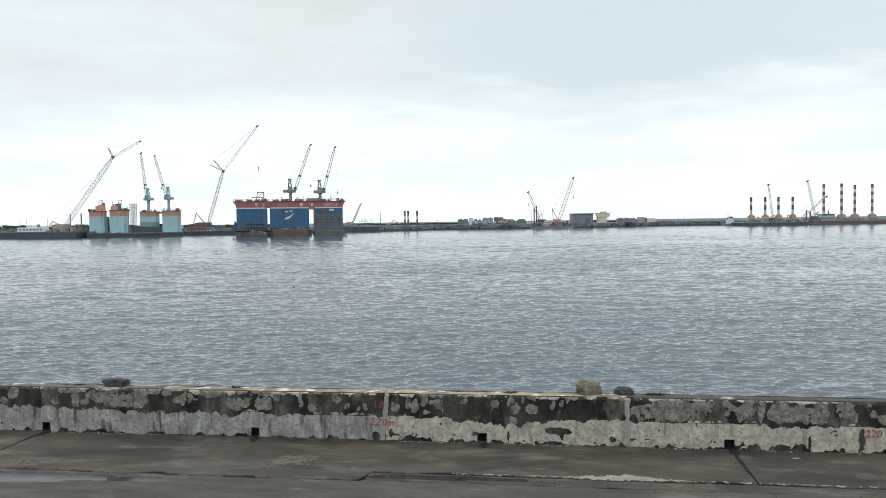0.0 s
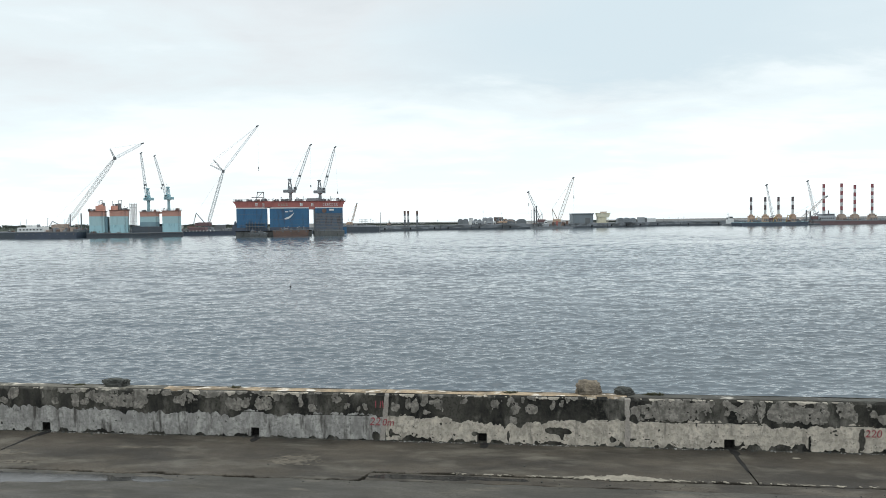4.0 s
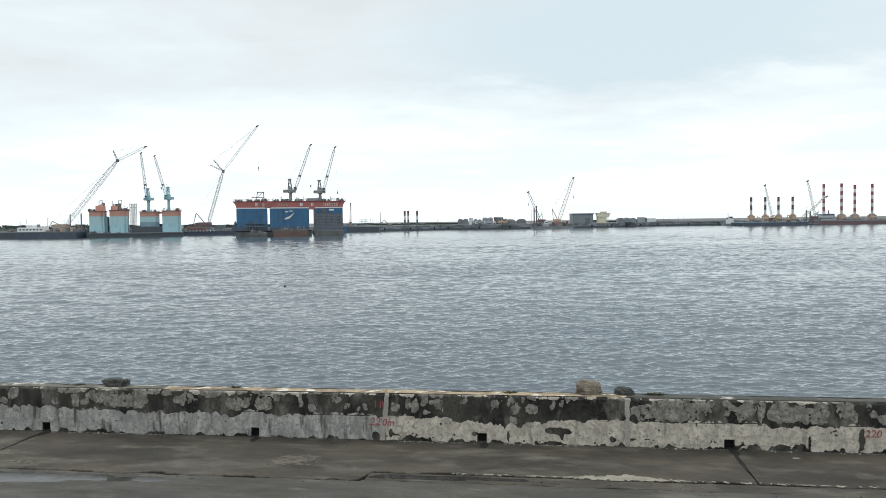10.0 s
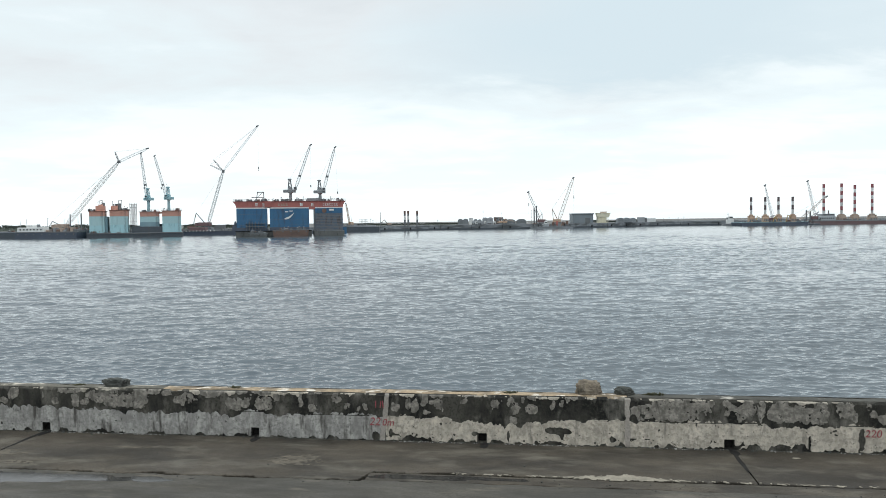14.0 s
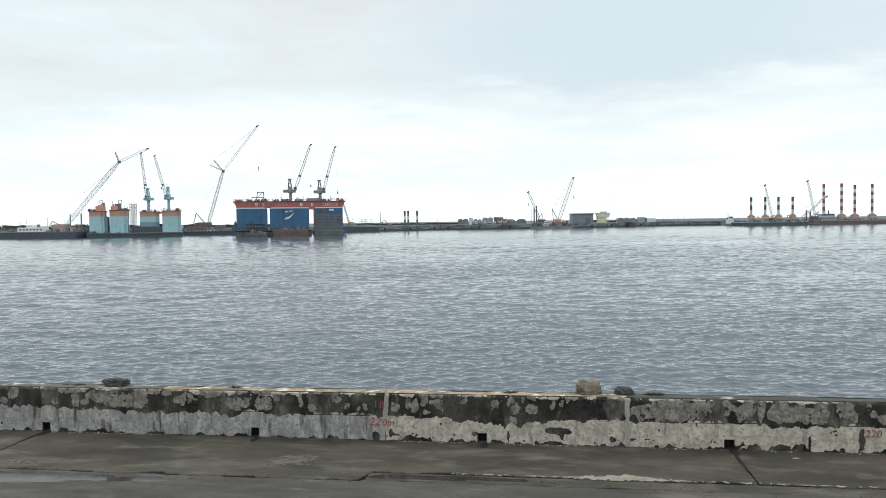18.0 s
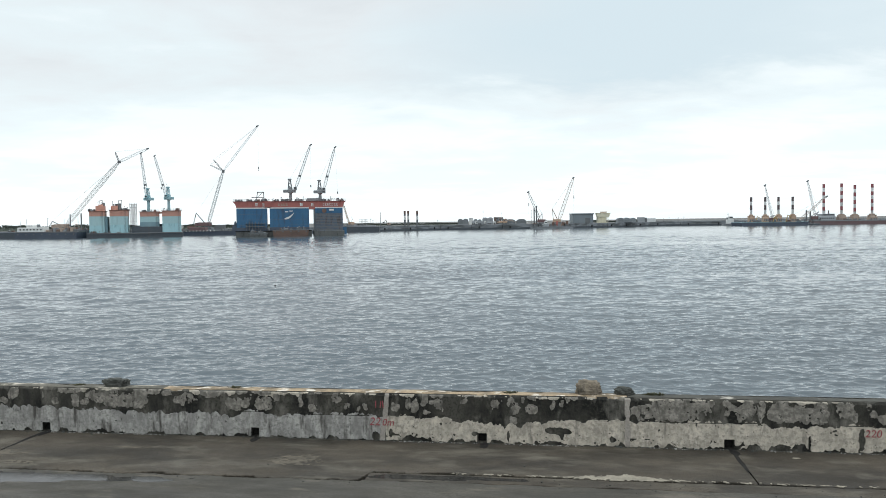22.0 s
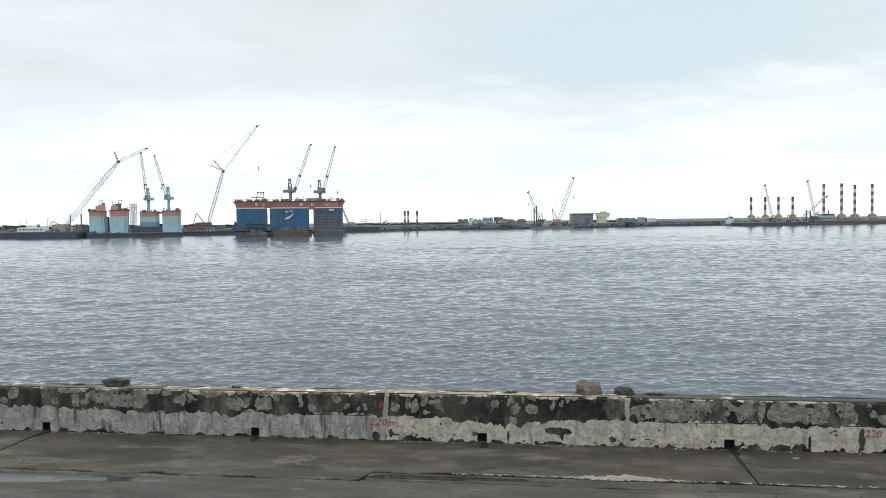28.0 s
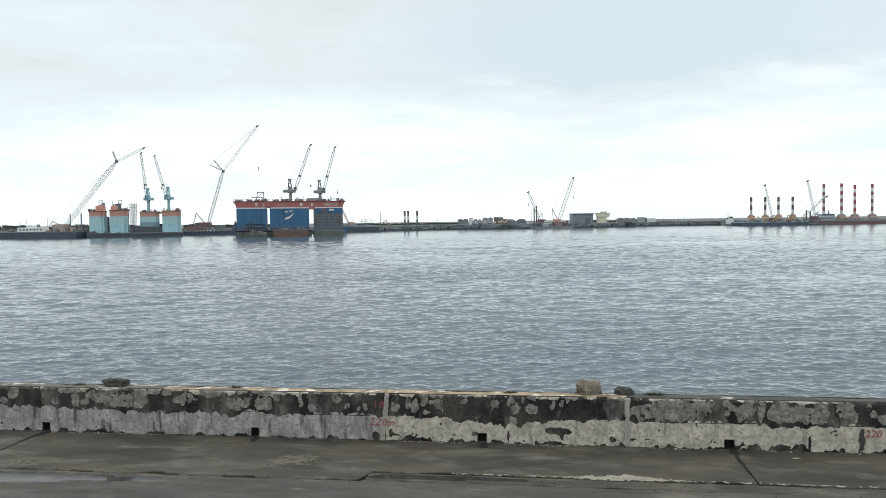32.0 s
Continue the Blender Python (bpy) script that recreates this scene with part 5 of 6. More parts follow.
def build_teal_dock():
    d = thing("floating_dock", "faded teal and orange four-tower floating dock", "floating dock")
    hull = part("pontoon", Geo().slab(-224, -164, 484.6, 508, -2.5, 2.9, 0.2), "dark_hull", d, "low dark pontoon")
    part("hull_block", Geo().slab(-196.2, -176.0, 485.4, 500, 2.9, 6.6, 0.15), "dark_hull", d, "dark raised hull section")
    part("rubbing_strake", Geo().box(-224.2, -163.8, 484.2, 484.7, 2.2, 2.7), "dark", hull)
    A = dock_tower(d, -222.5, -213.3, 486, 500, 2.9, 13.4, 16.2, "teal", "orange", "teal painted tower")
    B = dock_tower(d, -209.9, -198.9, 485, 499, 2.9, 13.3, 16.8, "teal", "orange", "teal painted tower")
    C = dock_tower(d, -191.3, -179.4, 487, 500, 6.6, 13.0, 15.7, "teal", "orange", "teal painted tower with dull lower half")
    part("faded_skirt", Geo().box(-191.32, -179.38, 486.93, 500.03, 6.65, 9.4), "teal_dull", C, "dull lower plating")
    D = dock_tower(d, -177.0, -165.1, 485, 499, 2.9, 13.0, 16.2, "teal", "orange", "teal painted tower")
    part("faded_skirt", Geo().box(-177.02, -165.08, 484.93, 499.03, 2.95, 8.4), "teal_pale", D, "paler cyan lower plating")
    part("faded_skirt", Geo().box(-209.92, -198.88, 484.93, 499.03, 2.95, 8.0), "teal_pale", B, "paler cyan lower plating")
    part("faded_skirt", Geo().box(-222.52, -213.28, 485.93, 500.03, 2.95, 7.6), "teal_pale", A, "paler cyan lower plating")
    part("inner_tower", Geo().slab(-213.2, -211.5, 487, 500, 2.9, 13.2, 0.1), "teal_dull", d, "dull teal stair casing")
    part("inner_tower", Geo().slab(-180.5, -176.0, 500.5, 512, 6.0, 8.2, 0.1), "dark_hull", d)
    part("link_bridge", Geo().slab(-179.6, -176.8, 488, 492, 14.8, 16.0, 0.1), "orange", d)
    part("deckhouse", Geo().slab(-218.8, -213.4, 488, 497, 16.7, 20.0, 0.12).slab(-217.0, -214.2, 489, 495, 20.0, 20.8, 0.1), "orange", A, "orange deckhouse")
    part("vent_mast", Geo().bar((-216.2, 490, 21.0), (-216.2, 490, 23.4), 0.18, 5).bar((-214.6, 490, 21.0), (-214.6, 490, 23.4), 0.18, 5).bar((-216.2, 490, 23.3), (-214.6, 490, 23.3), 0.18, 5), "dark", A)
    part("deckhouse", Geo().slab(-209.4, -204.9, 488, 497, 17.3, 20.0, 0.12), "orange", B, "orange deckhouse")
    part("funnel", Geo().lathe([(1.0, 17.3), (1.0, 21.2), (0.8, 21.5)], -204.0, 489, 12), "dark", B, "dark exhaust trunk")
    part("vent_mast", Geo().bar((-202.6, 490, 17.3), (-202.6, 490, 23.6), 0.2, 5).bar((-204.6, 490, 23.4), (-202.6, 490, 23.4), 0.16, 5).bar((-204.6, 490, 20), (-204.6, 490, 23.4), 0.16, 5), "dark", B)
    for o, x0, x1, z, s in ((A, -222.8, -219.4, 16.7, 1), (B, -203, -198.4, 17.3, 2), (C, -190.6, -180, 16.2, 3), (D, -176.5, -165.6, 16.7, 4)):
        deck_clutter(o, x0, x1, 489.5, z, 6, s)
    deck_clutter(d, -222, -198, 485.2, 2.9, 12, 8, 1.2)
    for o, x0, x1, z, s in ((A, -218.5, -213.8, 20.0, 5), (B, -209.2, -205.2, 20.0, 6), (B, -206, -199, 17.3, 7)):
        deck_clutter(o, x0, x1, 491, z, 5, s, 2.2)
    settle(d, -194.0, 485.0, 18.0, math.cos(radians(20)))
    t = thing("lattice_tower", "square galvanised lattice stair tower standing on the dock", "tower", (-198.4, 493, 2.9), group="dock towers")
    W = 1.55
    for k in range(9):
        z = 0.2 + k * 2.3 * 0.97
        part("stage", Geo().box(-W, W, -W, W, z, z + 0.22), "boom_grey", t)
        if k < 8:
            for s in (-W, W):
                part("cross_brace", Geo().bar((-W, s, z), (W, s, z + 2.3), 0.11, 4).bar((W, s, z), (-W, s, z + 2.3), 0.11, 4), "boom_grey", t)
    for sx in (-W, W):
        for sy in (-W, W):
            part("post", Geo().bar((sx, sy, 0), (sx, sy, 18.6), 0.15, 5), "boom_grey", t)


build_teal_dock()
deck_crane("deck_crane", "pale teal pedestal crane with its boom raised, on the teal dock", (-188.1, 492, 16.2), 6.9, (-2.6, 3.0), 14.6, (-0.9, 8.4),
           (-4.1, 37.4), "boom_teal", "boom_white", (1.6, 15.2), "cranes on the teal dock")
deck_crane("deck_crane", "pale teal pedestal crane leaning its raised boom, on the teal dock", (-178.0, 500, 16.7), 7.0, (-2.6, 3.0), 15.2, (-1.3, 8.8),
           (-8.6, 35.8), "boom_teal", "boom_white", (4.0, 14.8), "cranes on the teal dock")


# ---- the blue floating dock ----
def bars(parent, x, y, z, w, h, n, paint="white"):
    """Lettering too far to read, as plain bars."""
    for i in range(n):
        x0 = x + i * w * 1.35
        for j in range(3 if w > 1.2 else 2):
            z0 = z + h * j / (3 if w > 1.2 else 2)
            part("letter_bar", Geo().box(x0, x0 + w, y - 0.05, y, z0, z0 + h * 0.17), paint, parent)
        part("letter_bar", Geo().box(x0 + w * 0.1, x0 + w * 0.34, y - 0.06, y, z, z + h * 0.92), paint, parent)


def build_blue_dock():
    d = thing("floating_dock", "large ultramarine blue floating dock with a red top band", "floating dock")
    base = part("pontoon", Geo().slab(-119.2, -76.0, 444.6, 466, -2.5, 3.4, 0.2), "deck_grey", d, "weathered grey pontoon")
    part("pontoon", Geo().slab(-74.6, -57.0, 444.6, 462, -2.5, 3.0, 0.2), "deck_grey", d, "weathered grey pontoon")
    part("strake", Geo().box(-119.3, -76.0, 444.2, 444.7, 2.9, 3.4), "rubber", base)
    tops = []
    for x0, x1, z0, paint, lab in ((-118.6, -101.5, 3.4, "blue", "ultramarine side-wall block"), (-99.9, -77.4, 3.4, "blue", "ultramarine side-wall block with a pale emblem"),
                                   (-73.8, -57.8, 0.4, "louvre", "weathered blue-grey ribbed block")):
        b = part("side_block", Geo().slab(x0, x1, 445, 460, z0, 16.6, 0.06), paint, d, lab)
        tops.append(b)
        part("white_stripe", Geo().box(x0 - 0.05, x1 + 0.05, 444.93, 460.05, 16.1, 16.75), "white", b)
        if paint == "blue":
            part("grimy_skirt", Geo().box(x0 - 0.03, x1 + 0.03, 444.95, 460.03, z0 + 0.05, z0 + 1.9), "navy_hull", b, "grimy lower plating")
            for k in range(1, 4):
                zz = z0 + (16 - z0) * k / 4
                part("plate_seam", Geo().box(x0 + 0.05, x1 - 0.05, 444.965, 445, zz, zz + 0.06), "dark", b)
        else:
            for k in range(14):
                zz = 1.6 + k * 0.9
                part("rib", Geo().box(x0 + 0.3, x1 - 0.3, 444.82, 445, zz, zz + 0.28), "rib_blue" if zz < 13 else "blue", b, "horizontal rib")
            part("painted_upper", Geo().box(x0 + 0.02, x1 - 0.02, 444.9, 445, 13.2, 16.1), "blue", b, "blue painted upper strip")
            part("emblem", Geo().bar((-68.6, 444.72, 14.6), (-68.6, 444.9, 14.6), 1.3, 16), "rust", b, "round faded emblem")
            part("patch", Geo().box(-65.6, -63.0, 444.72, 444.9, 14.6, 15.6), "white", b)
    part("post_strip", Geo().box(-74.4, -72.6, 445.2, 459, 0.4, 16.2), "dark", tops[2], "dark corner post")
    band = part("red_band", Geo().box(-118.7, -57.7, 444.9, 461, 16.75, 17.9, 0.2, 0.0).box(-118.9, -57.5, 444.9, 461, 17.9, 19.2, 0.75, 0.05).box(-119.65, -56.75, 444.85, 461.05, 19.2, 19.95, 0.75, 0.1).box(-120.4, -56.0, 444.7, 461.2, 19.95, 20.35, 0.1, 0.4), "red", d, "faded red band along the top")
    part("band_drop", Geo().box(-77.6, -72.9, 444.95, 460, 15.6, 16.8), "red", band)
    part("gantry_bracket", Geo().box(-102.4, -99.2, 444.2, 446, 16.9, 20.2, 0.5, 0.3), "red", band, "red sponson over the gap")
    bars(band, -107.9, 444.75, 17.5, 1.5, 2.0, 1)
    bars(band, -103.9, 444.75, 17.4, 1.5, 2.0, 1)
    bars(band, -95.0, 444.75, 17.7, 1.1, 1.6, 4, "beige")
    bars(band, -82.6, 444.75, 17.4, 1.6, 2.1, 1)
    bars(band, -76.2, 444.75, 17.3, 1.4, 2.0, 1)
    bars(band, -69.4, 444.75, 17.6, 0.95, 1.6, 7)
    # the emblem: a swept crescent with a short tail
    sw = Geo()
    n = 12
    for i in range(n + 1):
        t = i / n
        x = -91.6 + 5.4 * t
        z = 10.1 + 1.0 * t + 2.4 * t ** 3
        w = 0.3 + 0.95 * math.sin(math.pi * min(1, t * 0.9 + 0.08))
        sw.v += [(x, 444.93, z - w * 0.5), (x, 444.93, z + w * 0.5), (x, 444.99, z - w * 0.5), (x, 444.99, z + w * 0.5)]
    for i in range(n):
        a = i * 4
        sw.f += [(a, a + 4, a + 5, a + 1), (a + 2, a + 3, a + 7, a + 6), (a, a + 2, a + 6, a + 4), (a + 1, a + 5, a + 7, a + 3)]
    sw.f += [(0, 1, 3, 2), (n * 4, n * 4 + 2, n * 4 + 3, n * 4 + 1)]
    part("emblem", sw, "white", tops[1], "pale swoosh emblem")
    part("emblem_fleck", Geo().box(-91.0, -89.6, 444.92, 444.98, 13.9, 14.5, 0.2), "white", tops[1])
    part("emblem_fleck", Geo().box(-88.6, -86.9, 444.92, 444.98, 14.3, 14.8, 0.2), "white", tops[1])
    part("top_railing", railing(-120.2, -56.2, 444.5, 20.35, 2.2), "dark", band, "thin dark deck railing")
    deck_clutter(band, -119, -57.5, 447, 20.35, 46, 12, 1.9)
    deck_clutter(band, -119, -57.5, 450, 20.35, 34, 14, 1.3)
    portal = Geo().bar((-107.4, 447, 20.3), (-106.6, 447, 25.8), 0.22, 5).bar((-102.9, 447, 20.3), (-103.2, 447, 25.8), 0.22, 5)
    portal.bar((-106.8, 447, 25.6), (-103.0, 447, 25.6), 0.26, 5).bar((-110.0, 447, 22.6), (-102.8, 447, 22.6), 0.2, 5).bar((-107, 447, 22.6), (-103.4, 447, 25.6), 0.12, 4)
    part("portal_frame", portal, "boom_dark", band, "dark portal frame")
    part("handling_box", Geo().slab(-78.6, -71.6, 446, 449, 20.35, 22.0, 0.15), "grey", band)
    part("sponson", Geo().box(-121.2, -118.6, 446, 456, 3.4, 6.2, 0.0, 0.0).box(-120.6, -118.6, 446.5, 455, 6.2, 9.0, -0.9, 0.0), "navy_hull", tops[0], "dark sponson at the end of the dock")
    part("sponson", Geo().box(-57.8, -55.6, 446, 456, 0.4, 5.0), "blue", tops[2], "blue sponson at the end of the dock")
    part("staging", Geo().box(-113.6, -102.4, 444.0, 445, 5.6, 6.0).box(-113.6, -102.4, 444.0, 445, 7.2, 7.5), "dark", tops[0], "dark staging along the block")
    for k in range(7):
        x = -113.2 + 1.75 * k
        part("stanchion", Geo().bar((x, 444.2, 3.4), (x, 444.2, 8.6), 0.12, 5), "dark", tops[0])
    for x in (-98, -93.6, -89, -84, -80):
        part("mooring_bitt", Geo().lathe([(0.4, 3.4), (0.4, 4.4), (0.55, 4.6)], x, 446, 8), "dark", base)
    settle(d, -88.0, 445.0, 11.5, 0.994)
    # small craft alongside
    for name, lab, x0, x1, z1, paint in (("work_barge", "rust-brown work barge moored beside the dock", -98.4, -77.8, 3.4, "rust"), ("work_barge", "grey flat work barge moored beside the dock", -112, -101, 1.8, "deck_grey")):
        b = thing(name, lab, "barge", (0, 0, 0), group="barges at the docks")
        h = part("hull", Geo().box(x0 + 0.8, x1 - 0.8, 437.6, 443.9, -1.0, z1, 0.6, 0.05), paint, b)
        part("deck_edge", Geo().box(x0 + 0.15, x1 - 0.15, 437.5, 444, z1, z1 + 0.35), "dark", h)
        deck_clutter(b, x0 + 1.5, x1 - 1.5, 441, z1 + 0.35, 14, int(-x0), 1.5)
        for k in range(5):
            x = x0 + 1.6 + (x1 - x0 - 3.2) * k / 4
            part("tyre_fender", Geo().bar((x, 437.1, z1 - 0.6), (x, 437.5, z1 - 0.6), 0.4, 10), "dark", b)
        settle(b, -88.0, 445.0, 11.5)


build_blue_dock()
deck_crane("deck_crane", "dark grey pedestal crane with pale raised boom on the blue dock", (-89.2, 452, 20.35), 5.0, (-4.0, 2.9), 12.9, (2.9, 7.3),
           (12.2, 33.0), "grey", "boom_white", (-0.2, 9.0), "cranes on the blue dock")
deck_crane("deck_crane", "dark grey pedestal crane on the end of the blue dock", (-72.0, 453, 20.35), 4.4, (-3.6, 3.0), 12.0, (2.3, 7.0),
           (9.2, 31.6), "grey", "boom_white", (1.2, 5.0), "cranes on the blue dock")


# ---- moored barge and posts at the docks ----
def build_left_barge():
    b = thing("cargo_barge", "dark blue cargo barge with a low white deckhouse", "barge")
    h = part("hull", Geo().box(-262.6, -225.5, 471.5, 484, -1.5, 3.6, 0.6, 0.0), "navy_hull", b)
    part("gunwale", Geo().box(-263.3, -225.0, 471.3, 484.2, 3.6, 4.2), "dark", h)
    dh = part("deckhouse", Geo().slab(-262.6, -246.4, 473.5, 481, 4.2, 6.9, 0.25), "white", b, "low white deckhouse")
    for k in range(7):
        part("window", Geo().box(-261 + k * 2.1, -260 + k * 2.1, 473.45, 473.6, 5.2, 6.0), "glass", dh)
    part("funnel", Geo().lathe([(1.1, 6.9), (0.9, 8.6), (1.0, 8.8)], -251, 477, 12), "dark", dh)
    part("wheelhouse", Geo().slab(-257.5, -253.5, 474.5, 480, 6.9, 8.4, 0.2), "white", dh)
    for k in range(8):
        x = -261 + k * 4.9
        part("tyre_fender", Geo().bar((x, 470.9, 2.6), (x, 471.4, 2.6), 0.38, 10), "dark", b)
    deck_clutter(b, -244, -226, 477, 4.2, 16, 21, 2.6)
    part("mast", Geo().bar((-264.3 + 2.5, 476, 6.9), (-264.3 + 2.5, 476, 11), 0.12, 5), "dark", dh)
    p = thing("work_pontoon", "dark flat work pontoon moored off the quay", "barge", group="barges at the docks")
    part("hull", Geo().slab(-300, -264.5, 480, 492, -1.5, 4.2, 0.3), "dark_hull", p)
    deck_clutter(p, -296, -266, 485, 4.2, 12, 31, 2.4)
    q = thing("work_pontoon", "dark flat pontoon with stacked gear between barge and dock", "barge", group="barges at the docks")
    part("hull", Geo().slab(-246, -225.5, 488, 500, -1.5, 5.0, 0.3), "dark_hull", q)
    deck_clutter(q, -244, -226.5, 491, 5.0, 12, 33, 2.2)
    r = thing("flat_barge", "long low dark barge hung with pale tyres between the docks", "barge", group="barges at the docks")
    rh = part("hull", Geo().box(-186, -127, 530, 541, -1.5, 2.6, 0.5, 0.0), "navy_hull", r)
    part("gunwale", Geo().box(-186.6, -126.4, 529.8, 541.2, 2.6, 3.1), "dark", rh)
    for k in range(9):
        x = -177 + k * 2.4
        part("tyre_fender", Geo().bar((x, 529.3, 3.0), (x, 529.8, 3.0), 0.4, 10), "white", r)
    part("deck_cabin", Geo().slab(-176, -164.5, 532, 538, 3.1, 5.6, 0.15), "maroon", r, "maroon deck cabin")
    deck_clutter(r, -184, -128, 534, 3.1, 22, 37, 2.2)
    for k, paint in enumerate(("beige", "scrap", "grey", "rust", "beige", "grey", "scrap", "beige", "dark")):
        x = -245 + 2.15 * k
        part("gear_case", Geo().slab(x - 0.9, x + 0.8, 475.5, 479.5, 4.2, 5.2 + 1.5 * ((k * 37) % 5) / 4, 0.15), paint, b, "weathered deck gear")
    for x, dx, z in ((-243, 4.5, 9.0), (-237, -3.6, 8.2), (-231.5, 3.4, 8.8)):
        part("derrick_arm", Geo().bar((x, 478, 4.2), (x + dx, 478, z), 0.2, 5).bar((x + dx, 478, z), (x + dx * 1.7, 478, z - 2.2), 0.14, 5), "beige", b, "tan derrick arm")
    for x, z0, z1, r in ((-232.4, 4.9, 15.8, 0.42), (-239.5, 4.9, 15.4, 0.34)):
        m = thing("spud_pile", "dark upright steel spud pile on a pontoon", "pile", (x, 494, z0), group="piles")
        part("shaft", Geo().lathe([(r, 0), (r, z1 - z0 - 0.8), (r * 0.6, z1 - z0)], 0, 0, 10), "dark", m)
        part("collar", Geo().lathe([(r * 1.8, 0.2), (r * 1.8, 1.2)], 0, 0, 10), "rust", m)
    for x, y, z in ((-284, 552, 13.5), (-272, 552, 12.2), (-262, 552, 16.0), (-222, 552, 17.0), (-299, 552, 13.0), (-118.6, 572, 14.5), (-124.0, 572, 16.0)):
        m = thing("light_mast", "thin grey lighting mast on the far quay", "mast", (x, y, 4.2), group="quay masts")
        part("pole", Geo().bar((0, 0, 0), (0, 0, z - 4.2), 0.16, 6, 0.08), "grey", m)
        part("lamp_arm", Geo().bar((0, 0, z - 4.4), (0.9, 0, z - 4.2), 0.12, 5), "grey", m)
    # low dark quayside clutter between the two docks
    for x, w, h, paint, lab in ((-182, 5, 2.4, "rust", "red-brown site cabin on the far quay"), (-161, 7, 2.6, "dark", "dark steel bin on the far quay"), (-150, 5, 2.2, "rust", "rusty steel bin on the far quay"),
                                (-136, 8, 2.5, "dark", "dark steel bin on the far quay")):
        c = thing("quay_bin", lab, "container", (x, 556, 4.25), group="bins on the far quay")
        bd = part("body", Geo().slab(-w / 2, w / 2, -1.3, 1.3, 0, h, 0.1), paint, c)
        for k in range(5):
            part("rib", Geo().box(-w / 2 + 0.4 + k * (w - 0.9) / 4, -w / 2 + 0.55 + k * (w - 0.9) / 4, -1.36, -1.28, 0.2, h - 0.2), paint, bd)


build_left_barge()


# ---- the far quay: small crane, masts, sheds, stacks ----
def build_red_crane():
    """A small quay crane that slews behind the end of the blue dock."""
    t = thing("mobile_crane", "small orange-red quay crane slewing its boom", "crane", (-72.8, 606, 4.25))
    ch = part("chassis", Geo().slab(-3.4, 3.4, -1.4, 1.4, 0.6, 1.6, 0.15), "dark", t)
    for x in (-2.4, -0.8, 0.8, 2.4):
        for y in (-1.4, 1.4):
            part("wheel", Geo().bar((x, y - 0.25, 0.6), (x, y + 0.25, 0.6), 0.6, 12), "rubber", ch)
    up = part("upper", Geo().slab(-3.0, 1.4, -1.3, 1.3, 1.6, 3.6, 0.2).slab(-4.2, -3.0, -1.3, 1.3, 1.5, 3.2, 0.15), "ochre", t, "orange-red slewing house")
    bo = part("boom", Geo().lattice((1.6, 0, 2.6), (9.0, 0, 18.0), 1.2, 0.7, 10, 0.12), "ochre", up, "ochre lattice boom")
    part("boom_head", Geo().bar((8.7, 0, 17.6), (9.4, 0, 18.4), 0.45, 6), "dark", up)
    part("stay", Geo().bar((-3.2, 0, 6.0), (9.0, 0, 18.0), 0.06, 3).bar((-3.2, 0, 6.0), (-1.0, 0, 3.5), 0.14, 4), "dark", up)
    return t, up


RED_CRANE, RED_UPPER = build_red_crane()


def build_excavator(name, label, at, paint, pitch, group="excavators"):
    t = thing(name, label, "excavator", at, group=group)
    for y in (-1.3, 1.3):
        part("track", Geo().slab(-2.2, 2.2, y - 0.35, y + 0.35, 0, 0.95, 0.3), "dark", t)
    up = part("upper", Geo().slab(-2.4, 1.4, -1.3, 0.2, 1.0, 2.4, 0.2).slab(0.0, 1.5, 0.2, 1.35, 1.0, 2.9, 0.15), paint, t, "painted house and cab")
    part("cab_window", Geo().box(0.2, 1.54, 0.35, 1.2, 1.8, 2.7), "glass", up)
    e = (4.6 * math.cos(pitch) + 1.3, 4.6 * math.sin(pitch) + 1.6)
    part("boom", Geo().bar((1.3, -0.3, 1.6), (e[0], -0.3, e[1]), 0.32, 6), paint, up)
    part("stick", Geo().bar((e[0], -0.3, e[1]), (e[0] + 2.6, -0.3, e[1] - 2.0), 0.24, 6), paint, up)
    part("bucket", Geo().box(e[0] + 2.2, e[0] + 3.2, -0.9, 0.3, e[1] - 3.0, e[1] - 2.0, 0.15), "dark", up)
    return t, up


EXC, EXC_UPPER = build_excavator("excavator", "pale excavator swinging its arm on the far quay", (-46.5, 665, 4.2), "beige", 0.9)
build_excavator("excavator", "orange excavator with a raised arm among stacked cargo", (52, 692, 4.2), "ochre", 0.8)
build_excavator("excavator", "orange excavator working beside stacked cargo", (56.5, 692, 4.2), "ochre", 0.5)


